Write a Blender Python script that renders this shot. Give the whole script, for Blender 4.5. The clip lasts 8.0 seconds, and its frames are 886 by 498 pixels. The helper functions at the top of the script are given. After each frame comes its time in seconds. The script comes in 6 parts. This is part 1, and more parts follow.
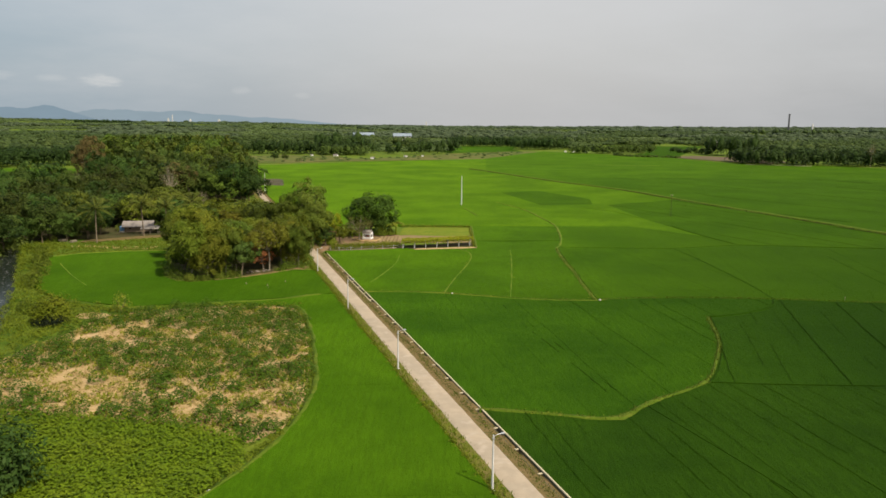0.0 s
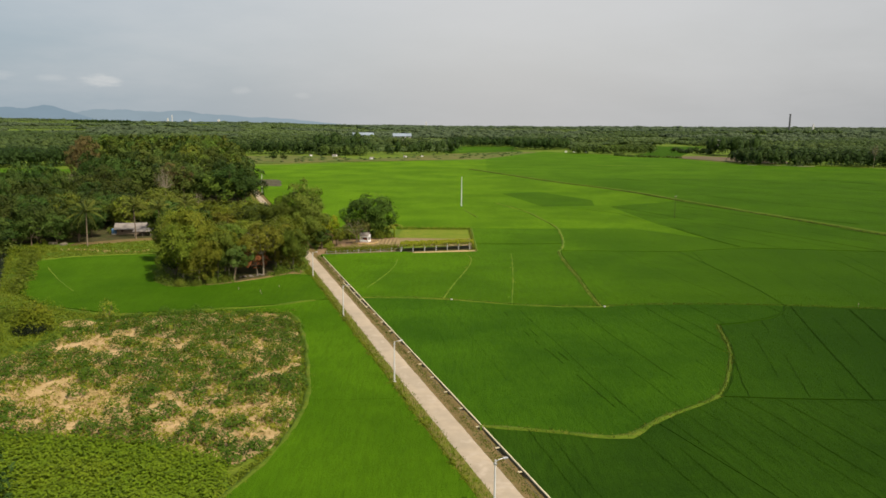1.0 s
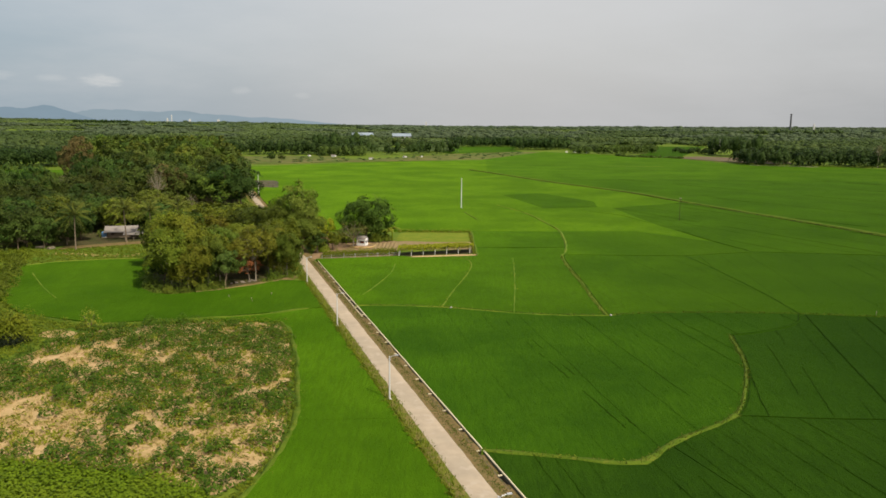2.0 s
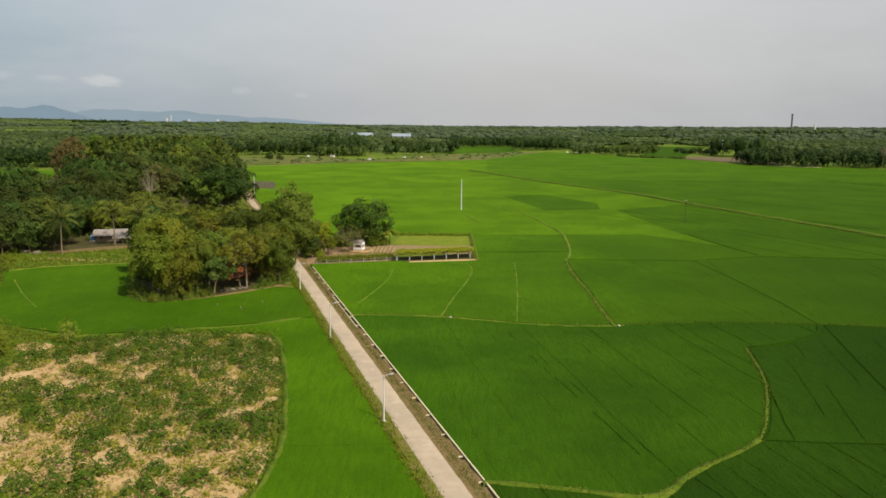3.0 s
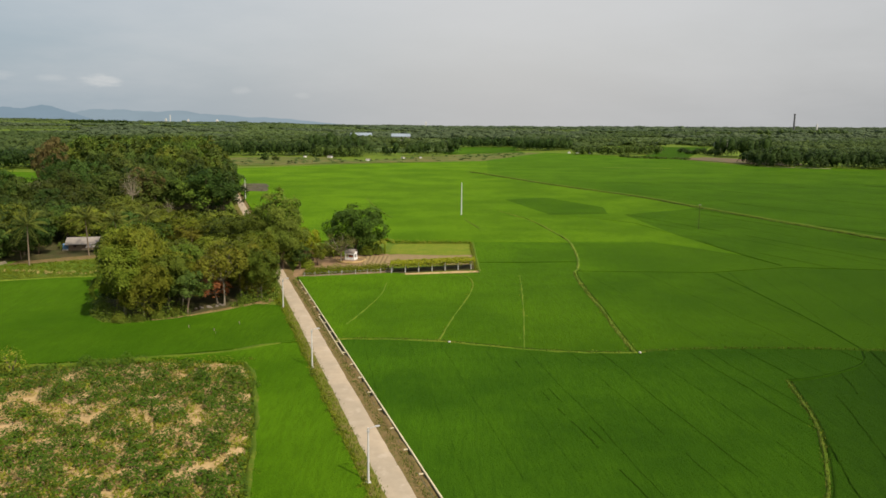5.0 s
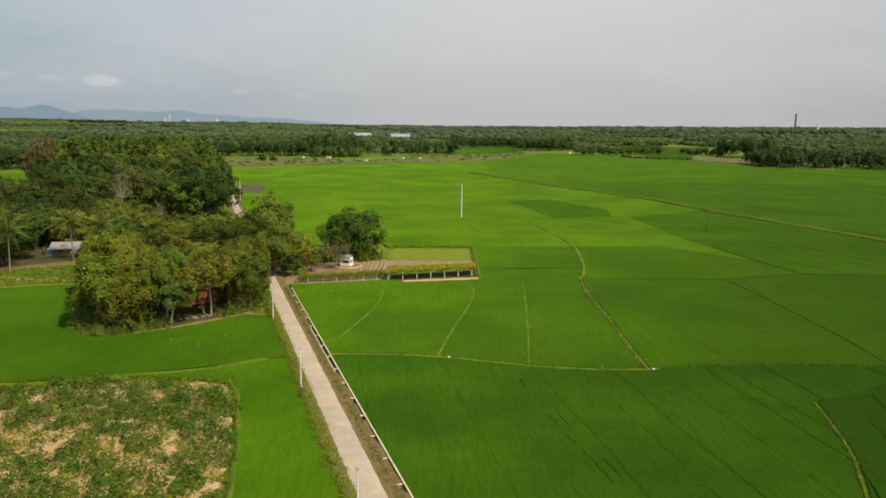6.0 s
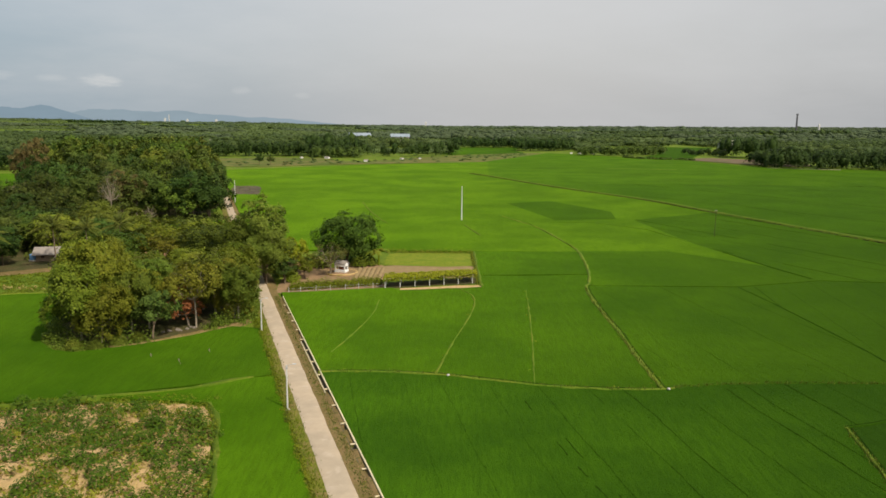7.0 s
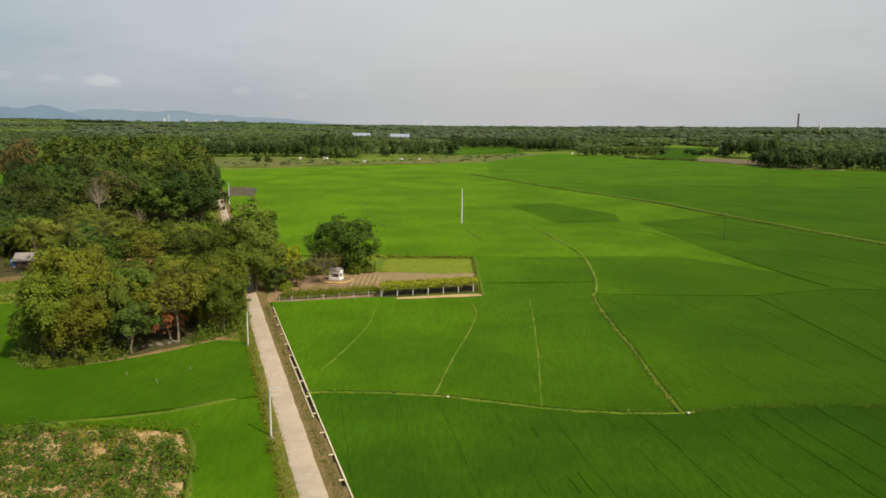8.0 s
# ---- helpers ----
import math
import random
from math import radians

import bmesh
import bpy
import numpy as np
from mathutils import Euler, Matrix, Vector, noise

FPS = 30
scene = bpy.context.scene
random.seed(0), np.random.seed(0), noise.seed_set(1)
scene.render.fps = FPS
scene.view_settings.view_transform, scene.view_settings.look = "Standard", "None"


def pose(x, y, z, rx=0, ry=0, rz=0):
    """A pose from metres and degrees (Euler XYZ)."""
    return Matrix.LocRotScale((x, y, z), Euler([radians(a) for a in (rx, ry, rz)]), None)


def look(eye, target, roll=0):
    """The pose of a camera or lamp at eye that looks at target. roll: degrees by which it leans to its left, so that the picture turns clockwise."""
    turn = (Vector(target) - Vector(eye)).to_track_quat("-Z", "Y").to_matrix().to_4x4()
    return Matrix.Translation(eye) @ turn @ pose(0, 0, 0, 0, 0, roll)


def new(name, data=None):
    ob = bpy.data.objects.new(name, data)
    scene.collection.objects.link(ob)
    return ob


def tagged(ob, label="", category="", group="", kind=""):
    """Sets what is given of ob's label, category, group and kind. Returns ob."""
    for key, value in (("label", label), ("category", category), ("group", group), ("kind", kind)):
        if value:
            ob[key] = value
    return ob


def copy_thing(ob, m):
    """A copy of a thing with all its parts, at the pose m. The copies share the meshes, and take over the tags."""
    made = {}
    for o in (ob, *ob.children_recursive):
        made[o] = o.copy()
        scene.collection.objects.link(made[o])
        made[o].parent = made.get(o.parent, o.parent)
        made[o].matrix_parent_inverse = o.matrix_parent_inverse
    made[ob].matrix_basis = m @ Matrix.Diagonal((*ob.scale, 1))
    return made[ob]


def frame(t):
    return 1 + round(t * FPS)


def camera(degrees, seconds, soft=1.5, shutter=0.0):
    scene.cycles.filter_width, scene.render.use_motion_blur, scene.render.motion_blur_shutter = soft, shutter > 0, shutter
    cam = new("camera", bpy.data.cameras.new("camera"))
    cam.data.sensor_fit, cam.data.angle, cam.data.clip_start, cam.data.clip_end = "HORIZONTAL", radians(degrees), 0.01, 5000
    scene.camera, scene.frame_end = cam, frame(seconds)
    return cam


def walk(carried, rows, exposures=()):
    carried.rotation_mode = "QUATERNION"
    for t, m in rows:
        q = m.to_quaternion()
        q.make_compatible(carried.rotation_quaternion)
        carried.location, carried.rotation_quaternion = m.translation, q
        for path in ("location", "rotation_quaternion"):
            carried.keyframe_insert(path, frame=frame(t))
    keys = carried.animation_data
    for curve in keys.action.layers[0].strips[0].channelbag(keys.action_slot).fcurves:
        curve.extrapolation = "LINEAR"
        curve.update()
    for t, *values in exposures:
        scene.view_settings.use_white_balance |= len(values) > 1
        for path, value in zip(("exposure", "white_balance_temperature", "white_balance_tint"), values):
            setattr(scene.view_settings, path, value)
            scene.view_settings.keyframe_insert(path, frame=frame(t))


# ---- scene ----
cam = camera(61.0, 8.0, soft=1.6)
PITCH, LEAN = -9.55, 0.5
PATH = [
    (0, -0.01, -0.00, 33.44),
    (0.5, 0.08, 2.38, 33.44),
    (1, 0.17, 5.08, 33.45),
    (1.5, 0.27, 8.05, 33.46),
    (3, 0.52, 18.04, 33.48),
    (3.5, 0.61, 21.61, 33.48),
    (4, 0.69, 25.25, 33.49),
    (4.5, 0.76, 28.93, 33.50),
    (6, 0.98, 40.19, 33.52),
    (6.5, 1.05, 44.01, 33.52),
    (7, 1.12, 47.88, 33.53),
    (7.5, 1.18, 51.82, 33.54),
    (8, 1.24, 55.86, 33.54),
]
walk(cam, [(t, pose(x, y, z, 90 + PITCH, -LEAN, 0)) for t, x, y, z in PATH])

# ---- world, sun ----
SUN_AZIMUTH, SUN_HEIGHT = 134.0, 49.0  # clockwise from +y, degrees
SUN_WAY = Vector((math.sin(radians(SUN_AZIMUTH)) * math.cos(radians(SUN_HEIGHT)),
                  math.cos(radians(SUN_AZIMUTH)) * math.cos(radians(SUN_HEIGHT)), math.sin(radians(SUN_HEIGHT))))
scene.view_settings.exposure = 0.0


class Graph:
    """Short hand for a node tree."""

    def __init__(self, tree):
        self.tree = tree
        tree.nodes.clear()

    def node(self, kind):
        return self.tree.nodes.new(kind)

    def put(self, socket, value):
        if isinstance(value, bpy.types.NodeSocket):
            self.tree.links.new(value, socket)
        else:
            socket.default_value = value

    def math(self, how, a, b=0.0, clamp=False):
        n = self.node("ShaderNodeMath")
        n.operation, n.use_clamp = how, clamp
        self.put(n.inputs[0], a), self.put(n.inputs[1], b)
        return n.outputs[0]

    def mix(self, factor, a, b, how="MIX"):
        n = self.node("ShaderNodeMix")
        n.data_type, n.blend_type = "RGBA", how
        self.put(n.inputs[0], factor), self.put(n.inputs[6], a), self.put(n.inputs[7], b)
        return n.outputs[2]

    def ramp(self, value, low, high, a=0.0, b=1.0):
        n = self.node("ShaderNodeMapRange")
        n.interpolation_type = "SMOOTHSTEP"
        for k, v in enumerate((value, low, high, a, b)):
            self.put(n.inputs[k], v)
        return n.outputs[0]

    def noise(self, where, scale, detail=3.0, rough=0.55):
        n = self.node("ShaderNodeTexNoise")
        self.put(n.inputs["Vector"], where)
        n.inputs["Scale"].default_value, n.inputs["Detail"].default_value, n.inputs["Roughness"].default_value = scale, detail, rough
        return n.outputs["Fac"]

    def place(self, stretch=(1, 1, 1), turn=0.0):
        g = self.node("ShaderNodeNewGeometry")
        m = self.node("ShaderNodeMapping")
        self.put(m.inputs["Vector"], g.outputs["Position"])
        m.inputs["Scale"].default_value, m.inputs["Rotation"].default_value = stretch, (0, 0, radians(turn))
        return m.outputs["Vector"]


def rgb(r, g, b):
    return (r, g, b, 1.0)


world = bpy.data.worlds.new("hazy_sky")
scene.world = world
world.use_nodes = True
w = Graph(world.node_tree)
sky = w.node("ShaderNodeTexSky")
sky.sky_type, sky.sun_disc, sky.dust_density, sky.air_density = "NISHITA", False, 4.0, 1.2
sky.sun_elevation, sky.sun_rotation = radians(SUN_HEIGHT), radians(SUN_AZIMUTH)
way = w.node("ShaderNodeTexCoord").outputs["Generated"]
split = w.node("ShaderNodeSeparateXYZ")
w.put(split.inputs[0], way)
sx, sy, sz = split.outputs
ahead = w.math("MAXIMUM", sy, 0.05)
su, sw = w.math("DIVIDE", sx, ahead), w.math("DIVIDE", sz, ahead)
stretched = w.node("ShaderNodeMapping")
w.put(stretched.inputs["Vector"], way)
stretched.inputs["Scale"].default_value = (1.0, 1.0, 4.0)
# a thin veil of high cloud, bluer towards the left and low down, whiter overhead and towards the right
streaks = w.noise(stretched.outputs["Vector"], 2.2, 6.0, 0.6)
low = w.mix(w.ramp(su, -0.65, 0.1), rgb(0.315, 0.40, 0.465), rgb(0.53, 0.53, 0.53))
low = w.mix(w.ramp(su, 0.1, 0.65), low, rgb(0.44, 0.45, 0.46))
high = w.mix(w.ramp(su, -0.6, 0.1), rgb(0.41, 0.475, 0.53), rgb(0.61, 0.605, 0.60))
high = w.mix(w.ramp(su, 0.15, 0.7), high, rgb(0.54, 0.54, 0.545))
veil = w.mix(w.ramp(sz, 0.0, 0.17), low, high)
veil = w.mix(w.ramp(streaks, 0.35, 0.7, 0.0, 0.35), veil, rgb(0.66, 0.66, 0.67))
puffs = None
small = w.noise(stretched.outputs["Vector"], 60.0, 4.0, 0.6)
for cu, cw, ru, rw, much in ((-0.444, 0.050, 0.028, 0.008, 0.6), (-0.262, 0.039, 0.013, 0.005, 0.26), (-0.184, 0.033, 0.013, 0.004, 0.22),
                             (-0.578, 0.056, 0.022, 0.006, 0.22), (-0.51, 0.053, 0.022, 0.005, 0.2)):
    a = w.math("DIVIDE", w.math("SUBTRACT", su, cu), ru)
    b = w.math("DIVIDE", w.math("SUBTRACT", sw, cw), rw)
    d = w.math("ADD", w.math("MULTIPLY", a, a), w.math("MULTIPLY", b, b))
    d = w.math("ADD", d, w.math("MULTIPLY", w.math("SUBTRACT", small, 0.5), 2.4))
    one = w.ramp(d, -0.5, 1.5, much, 0.0)
    puffs = one if puffs is None else w.math("MAXIMUM", puffs, one)
veil = w.mix(puffs, veil, rgb(0.72, 0.72, 0.71))
clear = w.mix(1.0, sky.outputs["Color"], rgb(0.10, 0.10, 0.10), "MULTIPLY")
out = w.node("ShaderNodeOutputWorld")
back = w.node("ShaderNodeBackground")
# the haze is thick low down and thins out overhead
w.put(back.inputs["Color"], w.mix(w.ramp(sz, 0.2, 0.75, 0.85, 0.15), clear, veil))
back.inputs["Strength"].default_value = 1.1
w.put(out.inputs["Surface"], back.outputs[0])

sun = new("sun", bpy.data.lights.new("sun", "SUN"))
sun.data.energy, sun.data.angle, sun.data.color = 4.1, radians(0.8), (1.0, 0.93, 0.80)
sun.matrix_world = look(SUN_WAY * 100, (0, 0, 0))


# ---- materials ----
def material(name, rough=0.9):
    m = bpy.data.materials.new(name)
    m.use_nodes = True
    g = Graph(m.node_tree)
    b = g.node("ShaderNodeBsdfPrincipled")
    b.inputs["Roughness"].default_value = rough
    b.inputs["Specular IOR Level"].default_value = 0.12
    o = g.node("ShaderNodeOutputMaterial")
    g.put(o.inputs["Surface"], b.outputs[0])
    return m, g, b


def bump(g, b, height, strength, far):
    n = g.node("ShaderNodeBump")
    n.inputs["Strength"].default_value, n.inputs["Distance"].default_value = strength, far
    g.put(n.inputs["Height"], height)
    g.put(b.inputs["Normal"], n.outputs[0])


def random_of(g):
    return g.node("ShaderNodeObjectInfo").outputs["Random"]


def island(g):
    return g.node("ShaderNodeNewGeometry").outputs["Random Per Island"]


def leafy(name, dark, mid, light, thin=0.35, patch=0.35, rough=0.55, vary=0.08, gain=0.66, gloss=0.06):
    """Leaves: three greens mixed leaf by leaf, tree by tree and in patches, and thin enough to let light through."""
    dark, mid, light = ([gain * c for c in k] for k in (dark, mid, light))
    m, g, b = material(name, rough)
    b.inputs["Specular IOR Level"].default_value = gloss
    one = g.mix(g.ramp(island(g), 0.0, 0.8), rgb(*dark), rgb(*mid))
    patchy = g.noise(g.place(), patch, 3.0)
    one = g.mix(g.ramp(patchy, 0.45, 0.72, 0.0, 0.4), one, rgb(*light))
    hue = g.node("ShaderNodeHueSaturation")
    g.put(hue.inputs["Hue"], g.ramp(random_of(g), 0.0, 1.0, 0.5 - vary * 0.08, 0.5 + vary * 0.1))
    g.put(hue.inputs["Value"], g.ramp(g.math("FRACT", g.math("MULTIPLY", random_of(g), 7.3)), 0.0, 1.0, 1 - vary, 1 + vary * 1.25))
    g.put(hue.inputs["Color"], one)
    g.put(b.inputs["Base Color"], hue.outputs[0])
    t = g.node("ShaderNodeBsdfTranslucent")
    g.put(t.inputs["Color"], hue.outputs[0])
    s = g.node("ShaderNodeMixShader")
    s.inputs[0].default_value = thin
    g.put(s.inputs[1], b.outputs[0]), g.put(s.inputs[2], t.outputs[0])
    o = [n for n in g.tree.nodes if n.bl_idname == "ShaderNodeOutputMaterial"][0]
    g.put(o.inputs["Surface"], s.outputs[0])
    return m


def earthy(name, parts, scale=0.5, fine=6.0, strength=0.5, depth=0.05, rough=0.95, worn=0.45):
    """Soil, sand, grass: two or three colours in patches, with a finer grain and relief."""
    m, g, b = material(name, rough)
    at = g.place()
    large, grain = g.noise(at, scale, 5.0, 0.6), g.noise(at, fine, 4.0, 0.65)
    one = g.mix(g.ramp(large, 0.38, 0.62), rgb(*parts[0]), rgb(*parts[1]))
    if len(parts) > 2:
        one = g.mix(g.ramp(g.noise(at, scale * 3.7, 3.0), 0.55, 0.68), one, rgb(*parts[2]))
    one = g.mix(g.ramp(grain, 0.3, 0.7, 0.0, worn), one, rgb(*[0.55 * c for c in parts[0]]))
    g.put(b.inputs["Base Color"], one)
    bump(g, b, grain, strength, depth)
    return m


def rice(name, deep, fresh, turn=18.0, thick=0.72):
    """A standing crop: streaks along the rows, patches of growth, a fine relief of leaf tips."""
    m, g, b = material(name, 0.9)
    b.inputs["Specular IOR Level"].default_value = 0.03
    b.inputs["Diffuse Roughness"].default_value = 1.0
    at = g.place()
    rows = g.place((2.4, 0.35, 1.0), turn)
    patches, streak, tips = g.noise(at, 0.035, 4.0, 0.6), g.noise(rows, 1.1, 4.0, 0.65), g.noise(at, 5.5, 3.0, 0.7)
    one = g.mix(g.ramp(patches, 0.33, 0.66), rgb(*[0.86 * c for c in deep]), rgb(*[1.1 * c for c in fresh]))
    one = g.mix(g.ramp(g.noise(at, 0.3, 4.0, 0.7), 0.45, 0.75, 0.0, 0.5), one, rgb(*fresh))
    one = g.mix(g.ramp(streak, 0.35, 0.7, 0.0, 0.48), one, rgb(*[0.62 * c for c in deep]))
    one = g.mix(g.ramp(tips, 0.5, 0.75, 0.0, 0.35), one, rgb(*[1.35 * c for c in fresh]))
    # brightness falloff painted into the colour: darker with x; thick sets how much
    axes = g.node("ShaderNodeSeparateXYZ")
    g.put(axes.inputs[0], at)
    falloff_x = g.math("ADD", axes.outputs[0], g.math("MULTIPLY", g.noise(at, 0.02, 3.0), 60.0))
    one = g.mix(g.ramp(falloff_x, 34.0, 125.0, 0.0, thick), one, rgb(*[0.66 * c for c in deep]))
    hue = g.node("ShaderNodeHueSaturation")
    g.put(hue.inputs["Value"], g.ramp(random_of(g), 0.0, 1.0, 0.96, 1.04))
    g.put(hue.inputs["Color"], g.mix(g.ramp(g.noise(at, 0.009, 2.0), 0.35, 0.65, 0.0, 0.3), one, rgb(*[0.72 * c for c in deep])))
    g.put(b.inputs["Base Color"], hue.outputs[0])
    bump(g, b, g.math("ADD", tips, g.math("MULTIPLY", streak, 0.7)), 0.8, 0.25)
    return m


def simple(name, colour, rough=0.8, metal=0.0, stain=0.25, scale=1.5):
    m, g, b = material(name, rough)
    b.inputs["Metallic"].default_value = metal
    at = g.place()
    one = g.mix(g.ramp(g.noise(at, scale, 5.0, 0.65), 0.35, 0.75, 0.0, stain), rgb(*colour), rgb(*[0.45 * c for c in colour]))
    one = g.mix(g.ramp(g.noise(at, scale * 12, 3.0), 0.4, 0.75, 0.0, stain * 0.6), one, rgb(*[0.75 * c for c in colour]))
    g.put(b.inputs["Base Color"], one)
    bump(g, b, g.noise(at, scale * 14, 3.0), 0.3, 0.01)
    return m


GRASS = earthy("wild_grass", ((0.10, 0.17, 0.012), (0.17, 0.21, 0.02), (0.07, 0.13, 0.010)), 0.12, 3.0, 0.8, 0.15)
LAWN = earthy("mown_garden_grass", ((0.15, 0.205, 0.012), (0.20, 0.23, 0.02), (0.115, 0.175, 0.010)), 0.25, 3.0, 0.6, 0.08)
SAND = earthy("sandy_field_soil", ((0.56, 0.38, 0.185), (0.46, 0.32, 0.13), (0.34, 0.26, 0.08)), 0.3, 3.5, 0.7, 0.08)
TILLED = earthy("tilled_brown_soil", ((0.27, 0.19, 0.09), (0.31, 0.23, 0.11)), 0.5, 4.0, 0.6, 0.06)
# litter brown; the same dark colour serves as shade under trellis and yard trees
LITTER_SHADE = earthy("leaf_litter_shade", ((0.09, 0.075, 0.03), (0.06, 0.07, 0.02), (0.13, 0.10, 0.05)), 0.3, 3.0, 0.8, 0.08)
PLOUGHED = earthy("dark_ploughed_soil", ((0.17, 0.11, 0.075), (0.13, 0.12, 0.05), (0.20, 0.14, 0.09)), 0.02, 0.5, 0.6, 0.1)
SCRUB = earthy("scrubland", ((0.10, 0.135, 0.02), (0.17, 0.15, 0.045), (0.075, 0.11, 0.015)), 0.03, 0.5, 0.8, 0.2)
YARD = earthy("swept_yard_earth", ((0.33, 0.21, 0.115), (0.22, 0.155, 0.075)), 0.4, 5.0, 0.4, 0.03)
VERGE = earthy("dry_verge_grass", ((0.23, 0.155, 0.066), (0.17, 0.13, 0.042), (0.085, 0.098, 0.018)), 0.6, 5.0, 0.8, 0.08)
LEFTVERGE = earthy("weedy_verge", ((0.16, 0.165, 0.022), (0.23, 0.175, 0.06), (0.10, 0.145, 0.013)), 0.5, 5.0, 0.8, 0.08)
DIKE = earthy("dike_grass", ((0.105, 0.155, 0.011), (0.072, 0.125, 0.007), (0.15, 0.17, 0.02)), 0.35, 4.0, 0.8, 0.1)
ROAD = earthy("pale_concrete_road", ((0.47, 0.375, 0.262), (0.41, 0.335, 0.238), (0.49, 0.40, 0.295)), 0.16, 0.9, 0.1, 0.01, 0.9, 0.25)
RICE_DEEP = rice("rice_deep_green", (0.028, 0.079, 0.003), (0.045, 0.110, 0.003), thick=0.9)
# RICE_TRACKED is RICE_DEEP darkened further for the same painted falloff
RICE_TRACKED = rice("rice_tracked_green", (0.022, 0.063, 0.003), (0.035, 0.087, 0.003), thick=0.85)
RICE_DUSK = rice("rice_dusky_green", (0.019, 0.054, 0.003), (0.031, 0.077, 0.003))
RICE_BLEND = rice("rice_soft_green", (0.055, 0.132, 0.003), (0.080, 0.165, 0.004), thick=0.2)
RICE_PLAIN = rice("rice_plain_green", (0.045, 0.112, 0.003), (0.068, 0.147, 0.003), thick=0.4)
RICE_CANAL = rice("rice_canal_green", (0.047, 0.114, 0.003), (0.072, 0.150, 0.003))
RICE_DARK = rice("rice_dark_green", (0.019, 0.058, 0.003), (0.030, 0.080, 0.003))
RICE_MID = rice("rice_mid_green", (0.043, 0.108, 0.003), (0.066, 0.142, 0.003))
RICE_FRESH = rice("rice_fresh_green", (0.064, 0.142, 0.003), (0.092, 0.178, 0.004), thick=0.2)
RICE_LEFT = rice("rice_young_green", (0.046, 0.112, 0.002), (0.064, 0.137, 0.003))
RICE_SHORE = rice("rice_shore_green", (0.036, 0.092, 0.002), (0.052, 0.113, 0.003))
RICE_TRACK_SHADE = rice("trampled_rows_and_shade", (0.015, 0.044, 0.002), (0.024, 0.060, 0.002))
MOSS = simple("mossy_wet_concrete", (0.13, 0.115, 0.075), 0.9, 0.0, 0.5, 1.5)
WETMUD = simple("wet_canal_mud", (0.11, 0.088, 0.048), 0.6, 0.0, 0.3, 2.0)
COPING = simple("yellowed_concrete", (0.68, 0.58, 0.37), 0.85, 0.0, 0.3, 1.2)
CONCRETE = simple("weathered_concrete", (0.60, 0.56, 0.49), 0.85, 0.0, 0.35, 1.2)
POLE = simple("pole_concrete", (0.62, 0.60, 0.56), 0.8, 0.0, 0.2, 0.8)
METAL = simple("galvanised_steel", (0.5, 0.5, 0.5), 0.45, 0.8, 0.2)
LAMP = simple("lamp_housing", (0.55, 0.55, 0.55), 0.5, 0.2, 0.1)
BARK = simple("bark", (0.20, 0.15, 0.10), 0.95, 0.0, 0.6, 2.0)
PALEBARK = simple("pale_bark", (0.30, 0.25, 0.18), 0.95, 0.0, 0.4, 2.0)
WOOD = simple("weathered_wood", (0.25, 0.19, 0.13), 0.9, 0.0, 0.5, 2.0)
WHITE = simple("white_paint", (0.78, 0.76, 0.72), 0.7, 0.0, 0.25, 1.0)
ROOF = simple("fibre_cement_roof", (0.30, 0.26, 0.22), 0.85, 0.0, 0.45, 0.8)
RUST = simple("rusty_sheet_roof", (0.40, 0.22, 0.13), 0.8, 0.1, 0.5, 0.9)
BLUE = simple("blue_plastic_sheet", (0.16, 0.32, 0.55), 0.5, 0.0, 0.2)
BLUEROOF = simple("blue_steel_roof", (0.31, 0.36, 0.40), 0.6, 0.1, 0.35, 0.1)
DARK = simple("dark_shade_wood", (0.07, 0.05, 0.04), 0.95, 0.0, 0.3)
ASH = earthy("ash_grey_soil", ((0.135, 0.11, 0.07), (0.07, 0.062, 0.042), (0.11, 0.13, 0.04)), 0.12, 1.5, 0.8, 0.15)
STACK = simple("sooty_brick", (0.11, 0.11, 0.115), 0.9, 0.0, 0.3)
STONE = simple("grey_rubble", (0.20, 0.17, 0.135), 0.95, 0.0, 0.5, 1.5)
BRICKRED = simple("red_earth_brick", (0.42, 0.16, 0.09), 0.95, 0.0, 0.4, 1.5)
LEAF_DARK = leafy("leaf_dark", (0.046, 0.076, 0.014), (0.082, 0.120, 0.020), (0.12, 0.155, 0.028), 0.16, 0.1, vary=0.3, gain=0.8)
LEAF_GROVE = leafy("leaf_grove", (0.072, 0.106, 0.014), (0.122, 0.160, 0.019), (0.165, 0.195, 0.027), 0.16, 0.08, vary=0.3, gain=0.8)
LEAF_BEND = leafy("leaf_bend", (0.062, 0.100, 0.013), (0.104, 0.150, 0.018), (0.145, 0.185, 0.026), 0.17, 0.1, vary=0.25, gain=0.96)
LEAF_MID = leafy("leaf_mid", (0.100, 0.134, 0.012), (0.176, 0.207, 0.018), (0.245, 0.248, 0.028), 0.18, vary=0.2, gain=0.87)
LEAF_CLUMP = leafy("leaf_clump", (0.073, 0.106, 0.012), (0.127, 0.163, 0.018), (0.185, 0.207, 0.027), 0.18, vary=0.2, gain=0.9)
LEAF_WARM = leafy("leaf_warm", (0.110, 0.132, 0.014), (0.200, 0.208, 0.021), (0.31, 0.27, 0.032), 0.18, 0.25, vary=0.25, gain=0.86)
LEAF_BELT = leafy("leaf_plantation", (0.036, 0.070, 0.016), (0.052, 0.092, 0.019), (0.095, 0.140, 0.028), 0.17, 0.03, gain=0.76, gloss=0.06)
LEAF_YELLOW = leafy("leaf_yellow", (0.20, 0.245, 0.012), (0.30, 0.325, 0.018), (0.38, 0.36, 0.03), 0.22, gain=0.9)
